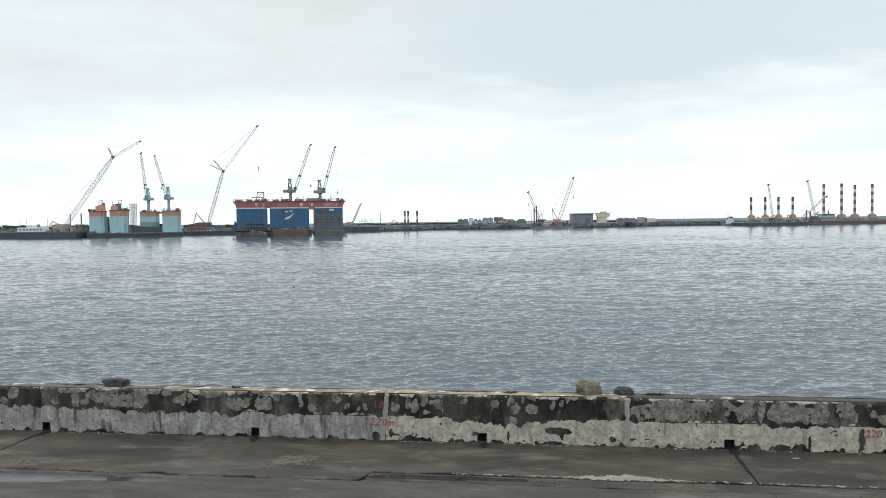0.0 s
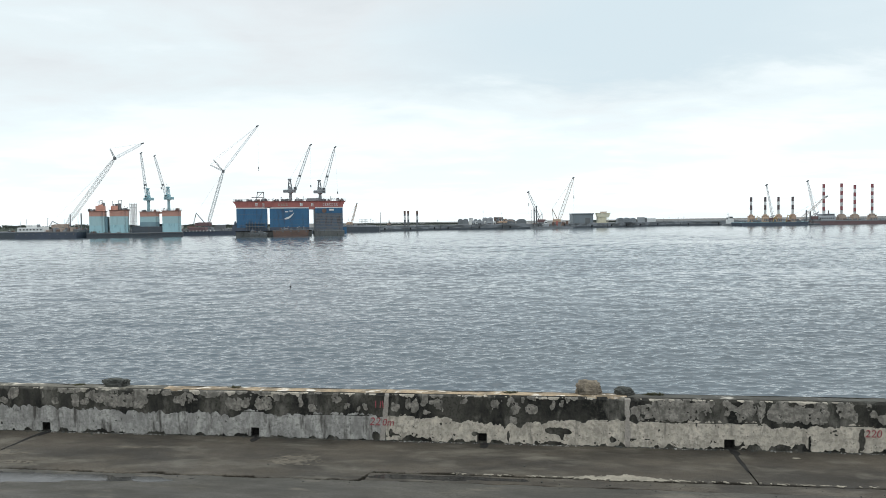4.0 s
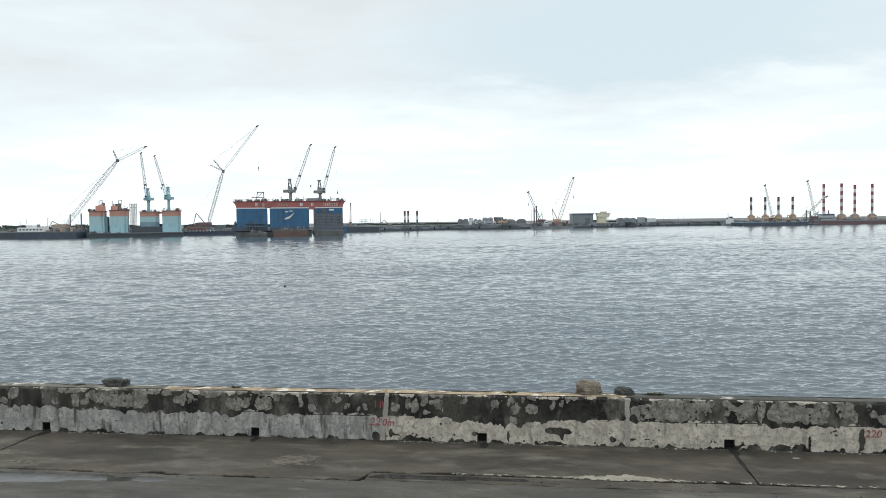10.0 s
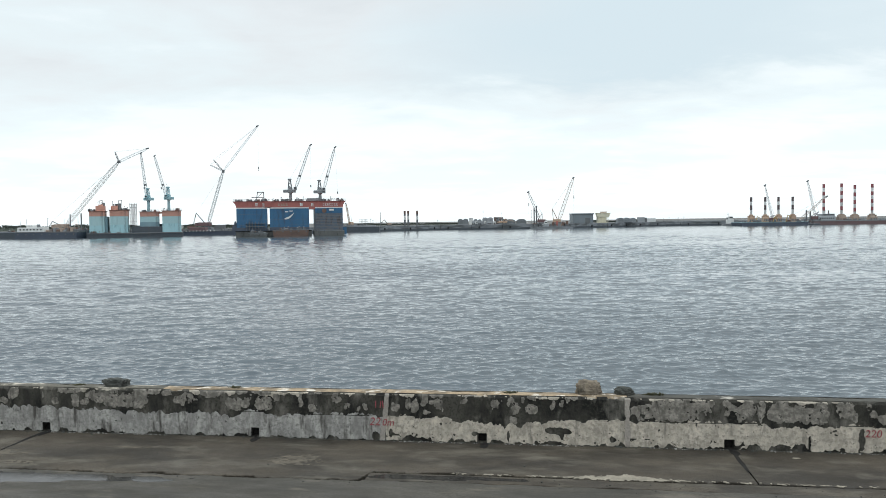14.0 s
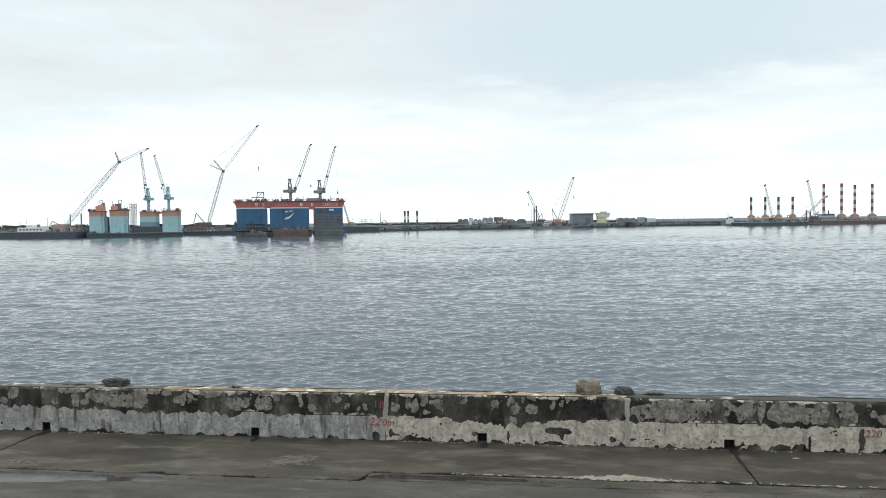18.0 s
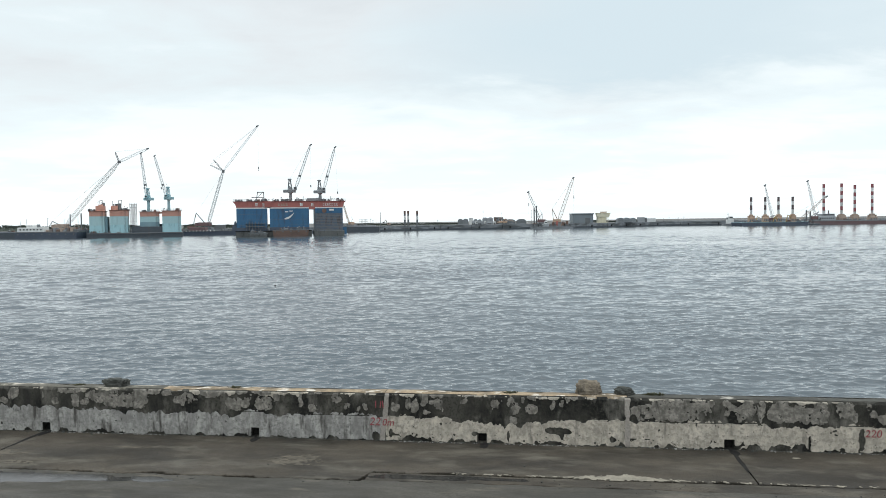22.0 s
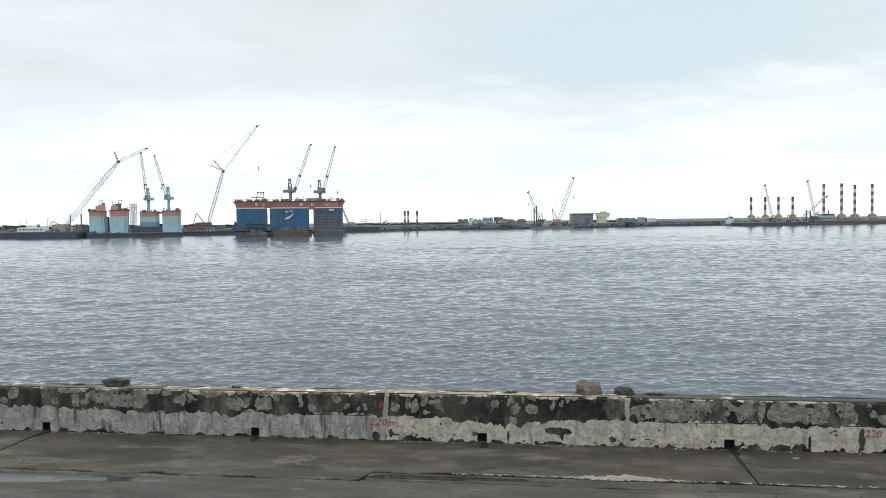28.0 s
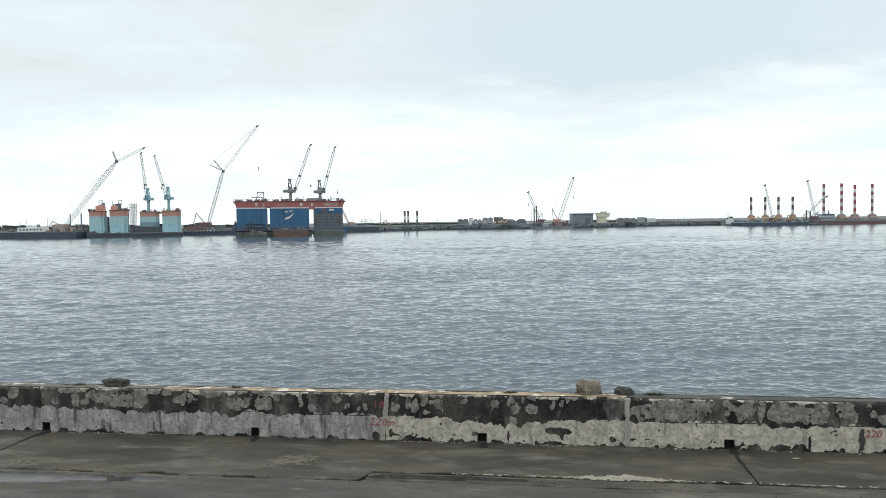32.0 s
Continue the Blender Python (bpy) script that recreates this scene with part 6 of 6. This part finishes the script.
def build_mid_shore():
    # three banded piles
    for x in (-32.6, -29.6, -21.9):
        p = thing("banded_pile", "tall dark steel pile with a white band and rusty head", "pile", (x, 662, 0.0), group="banded piles")
        sh = part("shaft", Geo().lathe([(0.85, -2), (0.85, 16.4), (0.75, 16.8)], 0, 0, 14), "dark", p)
        part("white_ring", Geo().lathe([(0.89, 9.2), (0.89, 12.6)], 0, 0, 14), "white", sh)
        part("head_ring", Geo().lathe([(0.89, 14.2), (0.89, 16.9)], 0, 0, 14), "rust", sh)
    for x, y, z, r in ((-52.8, 652, 15.8, 0.3), (-61.0, 652, 10.7, 0.18), (-59.2, 652, 9.4, 0.16), (-4.5, 690, 9.0, 0.15), (37, 700, 17, 0.14), (54, 700, 15, 0.1), (81, 700, 17, 0.12)):
        m = thing("light_mast", "thin dark mast on the far quay", "mast", (x, y, 4.2), group="quay masts")
        part("pole", Geo().bar((0, 0, 0), (0, 0, z - 4.2), r, 6, r * 0.6), "dark", m)
        part("cross_arm", Geo().bar((-0.7, 0, z - 5.0), (0.7, 0, z - 5.0), 0.1, 4), "dark", m)
    f = thing("scaffold_frame", "light scaffold frame on the far quay", "scaffold", (-67, 650, 4.2))
    for k in range(6):
        part("post", Geo().bar((-3 + 1.2 * k, 0, 0), (-3 + 1.2 * k, 0, 5.6 + 0.4 * (k % 2)), 0.11, 5), "boom_grey", f)
    for z in (2.2, 4.0, 5.6):
        part("rail", Geo().bar((-3.4, 0, z), (3.4, 0, z), 0.09, 4), "boom_grey", f)
    # a long low moored lighter in front of the quay
    l = thing("work_pontoon", "long low grey lighter moored along the far quay", "barge", group="barges at the docks")
    part("hull", Geo().slab(-84, -49, 592, 600, -1.5, 4.3, 0.3), "dark_hull", l)
    part("coaming", Geo().slab(-82, -52, 593.5, 599, 4.3, 5.2, 0.15), "quay", l)
    deck_clutter(l, -80, -54, 596, 5.2, 7, 61, 1.0)
    # stock sheds with rounded roofs and covered stacks
    def vault(name, label, cat, at, w, d, h, paint, rise, group):
        t = thing(name, label, cat, at, group=group)
        n = 8
        g = Geo()
        for y in (0, d):
            g.v += [(-w / 2, y, 0)] + [(-w / 2 * math.cos(math.pi * i / n), y, h - rise + rise * math.sin(math.pi * i / n)) for i in range(n + 1)] + [(w / 2, y, 0)]
        m = n + 3
        g.f += [tuple(range(m)), tuple(range(2 * m - 1, m - 1, -1))] + [(i + 1, i, m + i, m + i + 1) for i in range(m - 1)]
        b = part("cover", g, paint, t)
        part("base_course", Geo().box(-w / 2 - 0.1, w / 2 + 0.1, -0.1, d, 0, 0.8), "quay", t)
        for k in (-0.28, 0.0, 0.28):
            part("rib", Geo().box(w * k - 0.08, w * k + 0.08, -0.08, 0, 0.8, h - rise), "dark", b)
        return t

    for x, y, w, h in ((16.2, 695, 4.7, 5.3), (20.9, 695, 4.7, 5.4), (30.0, 695, 3.7, 5.0), (33.8, 696, 3.7, 4.6), (61.5, 694, 8.6, 4.4), (71.6, 695, 8.2, 4.5)):
        vault("covered_stack", "dark tarpaulin-covered cargo stack on the far quay", "cargo", (x, y, 4.2), w, 8, h, "tarp", 2.0, "covered stacks")
    for x, w, h in ((167.6, 5.8, 4.4), (173.5, 5.8, 4.5), (179.3, 5.6, 4.3)):
        vault("covered_stack", "dark round-topped cargo stack beyond the harbour", "cargo", (x, 722, 4.2), w, 8, h, "tarp", 2.2, "covered stacks")
    for x, w, h in ((39.6, 4.6, 6.3), (44.4, 4.6, 6.4)):
        vault("stock_shed", "pale grey shed with a curved roof", "shed", (x, 712, 4.2), w, 10, h, "shed", 1.6, "stock sheds")
    s = thing("white_silo", "narrow white storage tower on the far quay", "silo", (25.8, 694, 4.2))
    part("body", Geo().slab(-1.9, 1.9, 0, 5, 0, 5.6, 0.2), "white", s)
    part("roof", Geo().box(-2.1, 2.1, -0.2, 5.2, 5.6, 5.9, -0.4, -0.4), "shed", s)
    rng = random.Random(9)
    for i in range(26):
        x = 47.5 + (i % 7) * 1.75 + rng.uniform(-0.25, 0.25)
        z = 4.2 + (i // 7) * 1.6
        w, h = rng.uniform(0.9, 1.5), 1.6
        c = thing("cargo_bundle", "rusty bundled scrap stacked on the far quay", "cargo", (x, 700 + rng.uniform(-1, 1), z), rng.uniform(-8, 8), group="scrap bundles")
        part("load", Geo().slab(-w / 2 - 0.3, w / 2 + 0.3, -1.2, 1.2, 0, h, 0.2), rng.choice(("scrap", "scrap", "tarp", "rust")), c)
        part("strap", Geo().box(-0.1, 0.1, -1.24, 1.24, 0.02, h + 0.03), "dark", c)
    # white lorries on the quay edge
    for x, w in ((34.5, 7.5), (43.0, 7.0), (28.0, 5.0)):
        t = thing("lorry", "white lorry parked on the far quay", "lorry", (x, 674, 4.25), group="lorries")
        part("box_body", Geo().slab(-w / 2, w / 2 - 2.2, -1.2, 1.2, 1.0, 2.9, 0.1), "shed", t)
        cb = part("cab", Geo().slab(w / 2 - 2.0, w / 2, -1.2, 1.2, 0.7, 2.6, 0.25), "white", t)
        part("windscreen", Geo().box(w / 2 - 1.3, w / 2 + 0.02, -1.22, 1.22, 1.7, 2.3), "glass", cb)
        for k in (-w / 2 + 0.9, -w / 2 + 2.2, w / 2 - 1.0):
            for y in (-1.1, 1.1):
                part("wheel", Geo().bar((k, y - 0.2, 0.5), (k, y + 0.2, 0.5), 0.5, 10), "rubber", t)
    # grey works building
    b = thing("works_building", "blue-grey flat-roofed works building", "building", (126.2, 690, 4.2))
    w = part("wall", Geo().box(-9.2, 9.2, 0, 18, 0, 7.8), "shed_dark", b)
    part("roof", Geo().box(-9.6, 9.6, -0.5, 18.5, 7.9, 8.8), "shed_dark", b, "overhanging flat roof")
    for k in range(8):
        part("panel_rib", Geo().box(-8.6 + k * 2.45, -8.5 + k * 2.45, -0.08, 0, 0.2, 7.7), "grey", w)
    part("door", Geo().box(2.0, 6.5, -0.1, 0, 0, 4.6), "dark", w)
    # pale yellow hopper
    h = thing("loading_hopper", "pale yellow loading hopper on legs", "hopper", (146.0, 700, 4.2))
    part("bin", Geo().box(-5.2, 5.2, -3, 3, 5.0, 8.6, 1.0, 0.4), "pale_yellow", h)
    part("top_frame", Geo().box(-6.4, 6.6, -3.6, 3.6, 8.6, 9.0), "pale_yellow", h)
    part("walkway", Geo().box(-2.0, 3.2, -2, 2, 9.1, 10.2), "beige", h)
    for x in (-4.2, -1.4, 1.4, 4.2):
        for y in (-2.6, 2.6):
            part("leg", Geo().bar((x, y, 0), (x, y, 5.1), 0.3, 6), "pale_yellow", h)
    part("side_house", Geo().slab(-5.4, 2.6, -2.2, 2.2, 0.0, 5.0, 0.2), "pale_yellow", h)
    for x, w, h_, paint, lab in ((186.4, 6.6, 4.4, "shed", "pale grey site container beyond the harbour"), (190.9, 1.8, 4.0, "dark", "dark site container beyond the harbour"),
                                 (196.0, 8.0, 3.2, "white", "white site container beyond the harbour")):
        c = thing("site_container", lab, "container", (x, 722, 4.2), group="site containers")
        part("body", Geo().slab(-w / 2, w / 2, -1.3, 1.3, 0, h_, 0.1), paint, c)
        part("roof", Geo().box(-w / 2 - 0.1, w / 2 + 0.1, -1.4, 1.4, h_, h_ + 0.2), "grey", c)
    for x, z in ((226.5, 8.6), (235.6, 8.4), (241.4, 8.9), (221, 7.4), (312, 9)):
        m = thing("marker_post", "thin post on the breakwater", "post", (x, 768, 4.0), group="breakwater posts")
        part("pole", Geo().bar((0, 0, 0), (0, 0, z - 4.0), 0.15, 5), "dark", m)
        part("top_mark", Geo().lathe([(0.3, z - 4.6), (0.3, z - 4.0)], 0, 0, 8), "grey", m)


build_mid_shore()


def quay_crane(name, label, at, paint, boom_to, mast_to, hook_z, foot=(0, 2.2), width=1.6, group="quay cranes"):
    """A lattice crane on a low base: boom and mast in metres from its base."""
    t = thing(name, label, "crane", at, group=group)
    part("base", Geo().slab(-3.6, 3.6, -2, 2, 0, 1.2, 0.2), "dark", t)
    h = part("machine_house", Geo().slab(-5.0, 1.8, -1.8, 1.8, 1.2, 3.8, 0.2), "ochre" if paint == "beige" else "maroon", t)
    part("cab", Geo().slab(1.6, 3.2, -1.9, -0.4, 1.3, 3.6, 0.15), "white", h)
    b = part("boom", Geo().lattice((foot[0], 0, foot[1]), (boom_to[0], 0, boom_to[1]), width, width * 0.7, 18, 0.09), paint, t, "lattice boom")
    part("boom_head", Geo().bar((boom_to[0] - 0.8, 0, boom_to[1] - 0.6), (boom_to[0] + 0.9, 0, boom_to[1] + 0.5), 0.7, 6), "dark", b)
    m = Geo()
    for y in (-0.9, 0.9):
        m.bar((-1.0, y, 3.6), (mast_to[0], y * 0.4, mast_to[1]), 0.24, 5).bar((-4.6, y, 3.6), (mast_to[0], y * 0.4, mast_to[1]), 0.16, 5)
    part("mast", m, paint, t)
    part("pendant_line", Geo().bar((mast_to[0], 0, mast_to[1]), (boom_to[0], 0, boom_to[1]), 0.07, 3), "cable", b)
    if hook_z:
        part("hoist_line", Geo().bar((boom_to[0] + 0.4, 0, boom_to[1]), (boom_to[0] + 0.4, 0, hook_z), 0.06, 3), "cable", b)
        hz = hook_z + (boom_to[1] - hook_z) * 0.45
        part("hook_block", Geo().slab(boom_to[0] + 0.1, boom_to[0] + 0.7, -0.3, 0.3, hz - 1.8, hz + 0.9, 0.12), "dark", b)
    return t, b


quay_crane("quay_crane", "beige lattice crane with raised boom on the far quay", (102.4, 678, 4.25), "beige", (13.2, 40.0), (-5.6, 13.0), 10.0, (0.0, 2.0), 2.9)
quay_crane("quay_crane", "grey lattice crane beside two dark piles on the far quay", (88.6, 676, 4.25), "boom_grey", (-13.0, 28.0), (-1.0, 9.0), 8.6, (-2.4, 2.0), 1.9)
for x, z in ((79.3, 18.5), (81.3, 20.0)):
    p = thing("mooring_pile", "tall dark mooring pile at the far quay", "pile", (x, 665, 0), group="mooring piles")
    part("shaft", Geo().lathe([(0.55, -2), (0.55, z - 0.6), (0.3, z)], 0, 0, 10), "dark", p)
    part("collar", Geo().lathe([(0.8, 4.0), (0.8, 4.8)], 0, 0, 10), "rust", p)


def build_work_boat():
    b = thing("work_boat", "low white work boat with spoil gear at the far quay", "boat")
    part("hull", Geo().box(75.5, 111, 655, 662, -1, 1.9, 0.8, 0), "quay", b)
    dh = part("deckhouse", Geo().slab(86.5, 91, 657, 661, 1.9, 4.3, 0.2), "shed", b)
    part("wheelhouse", Geo().slab(87.4, 89.8, 657.5, 660.5, 4.3, 6.2, 0.2), "white", dh)
    part("window_band", Geo().box(87.6, 89.6, 657.42, 657.6, 5.0, 5.7), "glass", dh)
    deck_clutter(b, 92, 110, 658.5, 1.9, 18, 71, 4.2)
    deck_clutter(b, 76.5, 86, 658.5, 1.9, 8, 73, 3.4)
    for k, paint in enumerate(("ochre", "shed", "red", "beige", "white", "rust")):
        x = 92.5 + 2.9 * k
        part("gear_case", Geo().slab(x - 0.9, x + 0.9, 659.5, 661.3, 1.9, 4.0 + 1.2 * (k % 3), 0.15), paint, b, "painted deck gear")


build_work_boat()


# ---- tug and the two jack-up barges ----
def build_tug():
    t = thing("tugboat", "small white and grey tug by the breakwater", "tug", (263.5, 705, 0))
    g = Geo()
    n = 10
    for i in range(n + 1):
        x = -6.5 + 13 * i / n
        w = 2.3 * (1 - max(0, (i / n - 0.55) / 0.45) ** 2)
        top = 1.8 + 0.9 * (i / n) ** 2
        g.v += [(x, -w - 0.01, top), (x, -w * 0.8 - 0.01, -0.8), (x, w * 0.8 + 0.01, -0.8), (x, w + 0.01, top)]
    for i in range(n):
        a = i * 4
        g.f += [(a + k, a + 4 + k, a + 4 + (k + 1) % 4, a + (k + 1) % 4) for k in range(4)]
    g.f += [(0, 1, 2, 3), (n * 4 + 3, n * 4 + 2, n * 4 + 1, n * 4)]
    part("hull", g, "grey", t)
    h = part("deckhouse", Geo().slab(-3.0, 3.4, -1.6, 1.6, 1.9, 5.6, 0.2), "white", t)
    part("wheelhouse", Geo().slab(-0.8, 2.6, -1.3, 1.3, 5.6, 8.6, 0.2), "white", h)
    part("window_band", Geo().box(-0.7, 2.5, -1.34, 1.34, 6.8, 7.8), "glass", h)
    part("mast", Geo().bar((-1.4, 0, 5.6), (-1.4, 0, 11.6), 0.18, 5).bar((-2.2, 0, 10.0), (-0.4, 0, 10.0), 0.1, 4), "grey", h)
    part("funnel", Geo().lathe([(0.6, 5.6), (0.5, 7.6)], -2.3, 0, 10), "dark", h)


build_tug()


def jack_leg(parent, x, y, z0, z1, r, first, pitch, high, paint, house, house_paint):
    leg = part("leg", Geo().lathe([(r, z0), (r, z1 - 0.3), (r * 0.9, z1)], x, y, 18), "white", parent, "white tubular leg with painted bands", True)
    z = z1 + 0.02
    while z - high > house[1] + 0.5:
        part("band", Geo().lathe([(r + 0.05, z - high), (r + 0.05, z)], x, y, 18), paint, leg)
        z -= pitch
    w = house[2]
    j = part("jack_house", Geo().slab(x - w / 2, x + w / 2, y - w / 2, y + w / 2, house[0], house[1] - 1.4, 0.2).slab(x - w * 0.3, x + w * 0.3, y - w * 0.3, y + w * 0.3, house[1] - 1.4, house[1] + 1.2, 0.2), house_paint, parent, "painted jacking house")
    for k in (-0.32, 0.0, 0.32):
        part("opening", Geo().box(x + w * k - 0.5, x + w * k + 0.5, y - w / 2 - 0.05, y - w / 2 + 0.1, house[0] + 0.8, house[0] + 2.4), "dark", j)
    for k in (-0.5, 0.5):
        part("pinion_case", Geo().slab(x + w * k - 0.5, x + w * k + 0.5, y - 1, y + 1, house[1] - 1.6, house[1] + 0.2, 0.1), house_paint, j)


def build_jackups():
    a = thing("jack_up_barge", "dark jack-up barge with ochre jacking houses and four banded legs", "jack-up barge", group="jack-up barges")
    part("hull", Geo().box(258, 313, 659, 683, -1.5, 2.7, 1.4, 0), "navy_hull", a)
    part("deck_edge", Geo().box(256.8, 314.2, 658.8, 683.2, 2.7, 3.2), "teal_dull", a)
    for x, y in ((266.0, 662), (279.0, 664), (290.0, 663), (301.8, 662)):
        jack_leg(a, x, y, -2, 24.7, 0.95, 0, 7.0, 3.9, "band_black", (3.2, 8.6, 4.6), "ochre")
    deck_clutter(a, 259, 312, 660, 3.2, 30, 81, 3.0)
    for x, z, dx in ((269, 6.5, 4), (284, 6.0, 3.5), (295, 7.5, 4.5)):
        part("boom_rest", Geo().bar((x, 660, 3.2), (x + dx * 0.4, 660, z + 1.6), 0.35, 5).bar((x + dx * 0.4, 660, z + 1.6), (x + dx, 660, z), 0.3, 5), "yellow", a, "yellow folded handling arm")
    b = thing("jack_up_barge", "red-hulled jack-up barge with pale house and tall red-white legs", "jack-up barge", group="jack-up barges")
    part("hull", Geo().box(339, 404, 699, 730, -1.5, 3.0, 1.2, 0), "maroon", b)
    part("deck_edge", Geo().box(337.6, 405.4, 698.8, 730.2, 3.0, 3.9), "grey", b)
    for x, y, top in ((349.4, 704, 37.0), (365.2, 703, 37.3), (378.4, 705, 35.8), (393.2, 703, 36.6)):
        jack_leg(b, x, y, -2, top, 1.12, 0, 6.95, 3.5, "band_red", (3.0 if x > 350 else 5.0, 8.2, 6.6 if x > 350 else 4.6), "beige")
    s = part("superstructure", Geo().slab(343, 358.4, 699.4, 712, 3.9, 7.4, 0.2).slab(346, 357.6, 700, 710, 7.4, 9.8, 0.2), "shed", b, "pale grey accommodation block")
    for k in range(7):
        part("window", Geo().box(343.8 + k * 2.0, 344.8 + k * 2.0, 699.33, 699.5, 5.2, 6.2), "glass", s)
    part("bridge_window", Geo().box(346.4, 357.2, 699.93, 700.1, 8.3, 9.2), "glass", s)
    for x, z in ((351.2, 13.8), (354.8, 12.8)):
        part("funnel", Geo().lathe([(0.7, 9.8), (0.6, z)], x, 706, 10), "band_black", s, "black and red funnel")
    deck_clutter(b, 341, 402, 700.2, 3.9, 20, 83, 2.2)
    for x, z in ((332.4, 13.5), (335.9, 12.4)):
        p = thing("mooring_pile", "dark mooring pile between the jack-up barges", "pile", (x, 701.5, 0), group="mooring piles")
        part("shaft", Geo().lathe([(0.7, -2), (0.7, z - 0.6), (0.4, z)], 0, 0, 10), "dark", p)
        part("collar", Geo().lathe([(1.0, 3.0), (1.0, 3.8)], 0, 0, 10), "rust", p)


build_jackups()
LEG_CRANE, LEG_BOOM = quay_crane("barge_crane", "slender white crane luffing its boom on the jack-up barge", (287.3, 668, 3.2), "boom_white", (-3.9, 32.4), (1.6, 6.0), 0, (0, 2.4), 1.2, "jack-up cranes")
quay_crane("barge_crane", "pale grey-blue crane with a steep boom on the jack-up barge", (341.6, 703, 3.9), "shed", (-7.6, 36.0), (3.0, 8.0), 0, (0.0, 2.0), 1.7, "jack-up cranes")
quay_crane("barge_crane", "beige crane with a low slanting boom between the jack-up barges", (318.0, 690, 1.2), "beige", (27.0, 24.0), (-3.0, 8.0), 0, (2.6, 3.0), 1.8, "jack-up cranes")
cp = thing("crane_pontoon", "low dark pontoon carrying a slanting crane", "barge", group="barges at the docks")
part("hull", Geo().slab(315.2, 337, 685, 696, -1.2, 1.2, 0.2), "dark_hull", cp)
part("deck_rail", railing(315.6, 336.6, 685.3, 1.2, 2.6), "grey", cp)


# ---- a small float drifting on the water ----
def build_float():
    f = thing("float", "small black mooring float drifting on the harbour", "float", (-17.5, 89.5, 0.02))
    part("ball", Geo().lathe([(0.03, -0.08), (0.08, -0.05), (0.105, 0.02), (0.09, 0.06), (0.04, 0.09), (0.025, 0.10)], 0, 0, 14), "rubber", f, "black rubber ball", True)
    part("eye", Geo().bar((0, 0, 0.09), (0, 0, 0.13), 0.018, 6).bar((-0.03, 0, 0.13), (0.03, 0, 0.13), 0.015, 6), "dark", f)
    return f


FLOAT = build_float()


# ---- what moves ----
def motions():
    # wind waves travel towards the quay
    walk(WATER, [(t, pose(-0.16 * t, -0.38 * t, 0)) for t in (0.0, 8.0, 16.0, 24.0, 32.0)])
    # the drifting float bobs as it goes
    drift = [(0, -17.5, 89.5), (6, -18.25, 90.3), (9, -18.75, 90.9), (13, -19.15, 91.1), (19, -19.75, 91.2), (23, -20.2, 91.4), (28, -20.95, 91.9), (32, -21.4, 91.8)]
    rows = []
    for i in range(33):
        x = np.interp(i, [d[0] for d in drift], [d[1] for d in drift])
        y = np.interp(i, [d[0] for d in drift], [d[2] for d in drift])
        rows.append((float(i), pose(float(x), float(y), 0.02 + 0.04 * math.sin(i * 2.1), 6 * math.sin(i * 1.3), 7 * math.cos(i * 1.7), 3 * i)))
    walk(FLOAT, rows)
    # the crawler crane lowers its boom, waits, then slews a little
    def hinge(slew, luff):
        return pose(0, 0, 0, 0, 0, slew) @ pose(0, 0, 0, 0, luff, 0)
    plan = [(0, 0, 1.5), (3.5, 0, 2.85), (5.5, 0, 3.65), (9, 0, 4.95), (13, 0, 6.4), (14.5, 0, 6.65), (16.5, 0, 6.75), (25.5, 0, 6.75), (27.5, -1.4, 6.75), (29, -3.0, 6.75), (32, -5.5, 6.75)]
    walk(BOOM_A, [(t, hinge(s, l)) for t, s, l in plan])
    walk(HOUSE_A, [(t, pose(0, 0, 0, 0, 0, s)) for t, s, l in plan])
    # the small red crane slews behind the dock
    walk(RED_UPPER, [(t, pose(0, 0, 0, 0, 0, s)) for t, s in ((0, -12), (2, -32), (3.5, -44), (5.5, -56), (7, -64), (9, -75), (11, -86), (13, -97), (14.5, -108), (16.5, -116), (21, -120), (25, -128), (28, -140), (32, -148))])
    walk(EXC_UPPER, [(t, pose(0, 0, 0, 0, 0, s)) for t, s in ((0, -4), (1.5, 0), (3, -35), (4, -80), (5.5, -140), (9, -150), (16, -150), (24, -120), (32, -125))])
    walk(LEG_BOOM, [(t, pose(0, 0, 0, 0, a, 0)) for t, a in ((0, 0), (3.5, -2.4), (5.5, -4.2), (8, -5.2), (12, -5.4), (32, -5.4))])


motions()
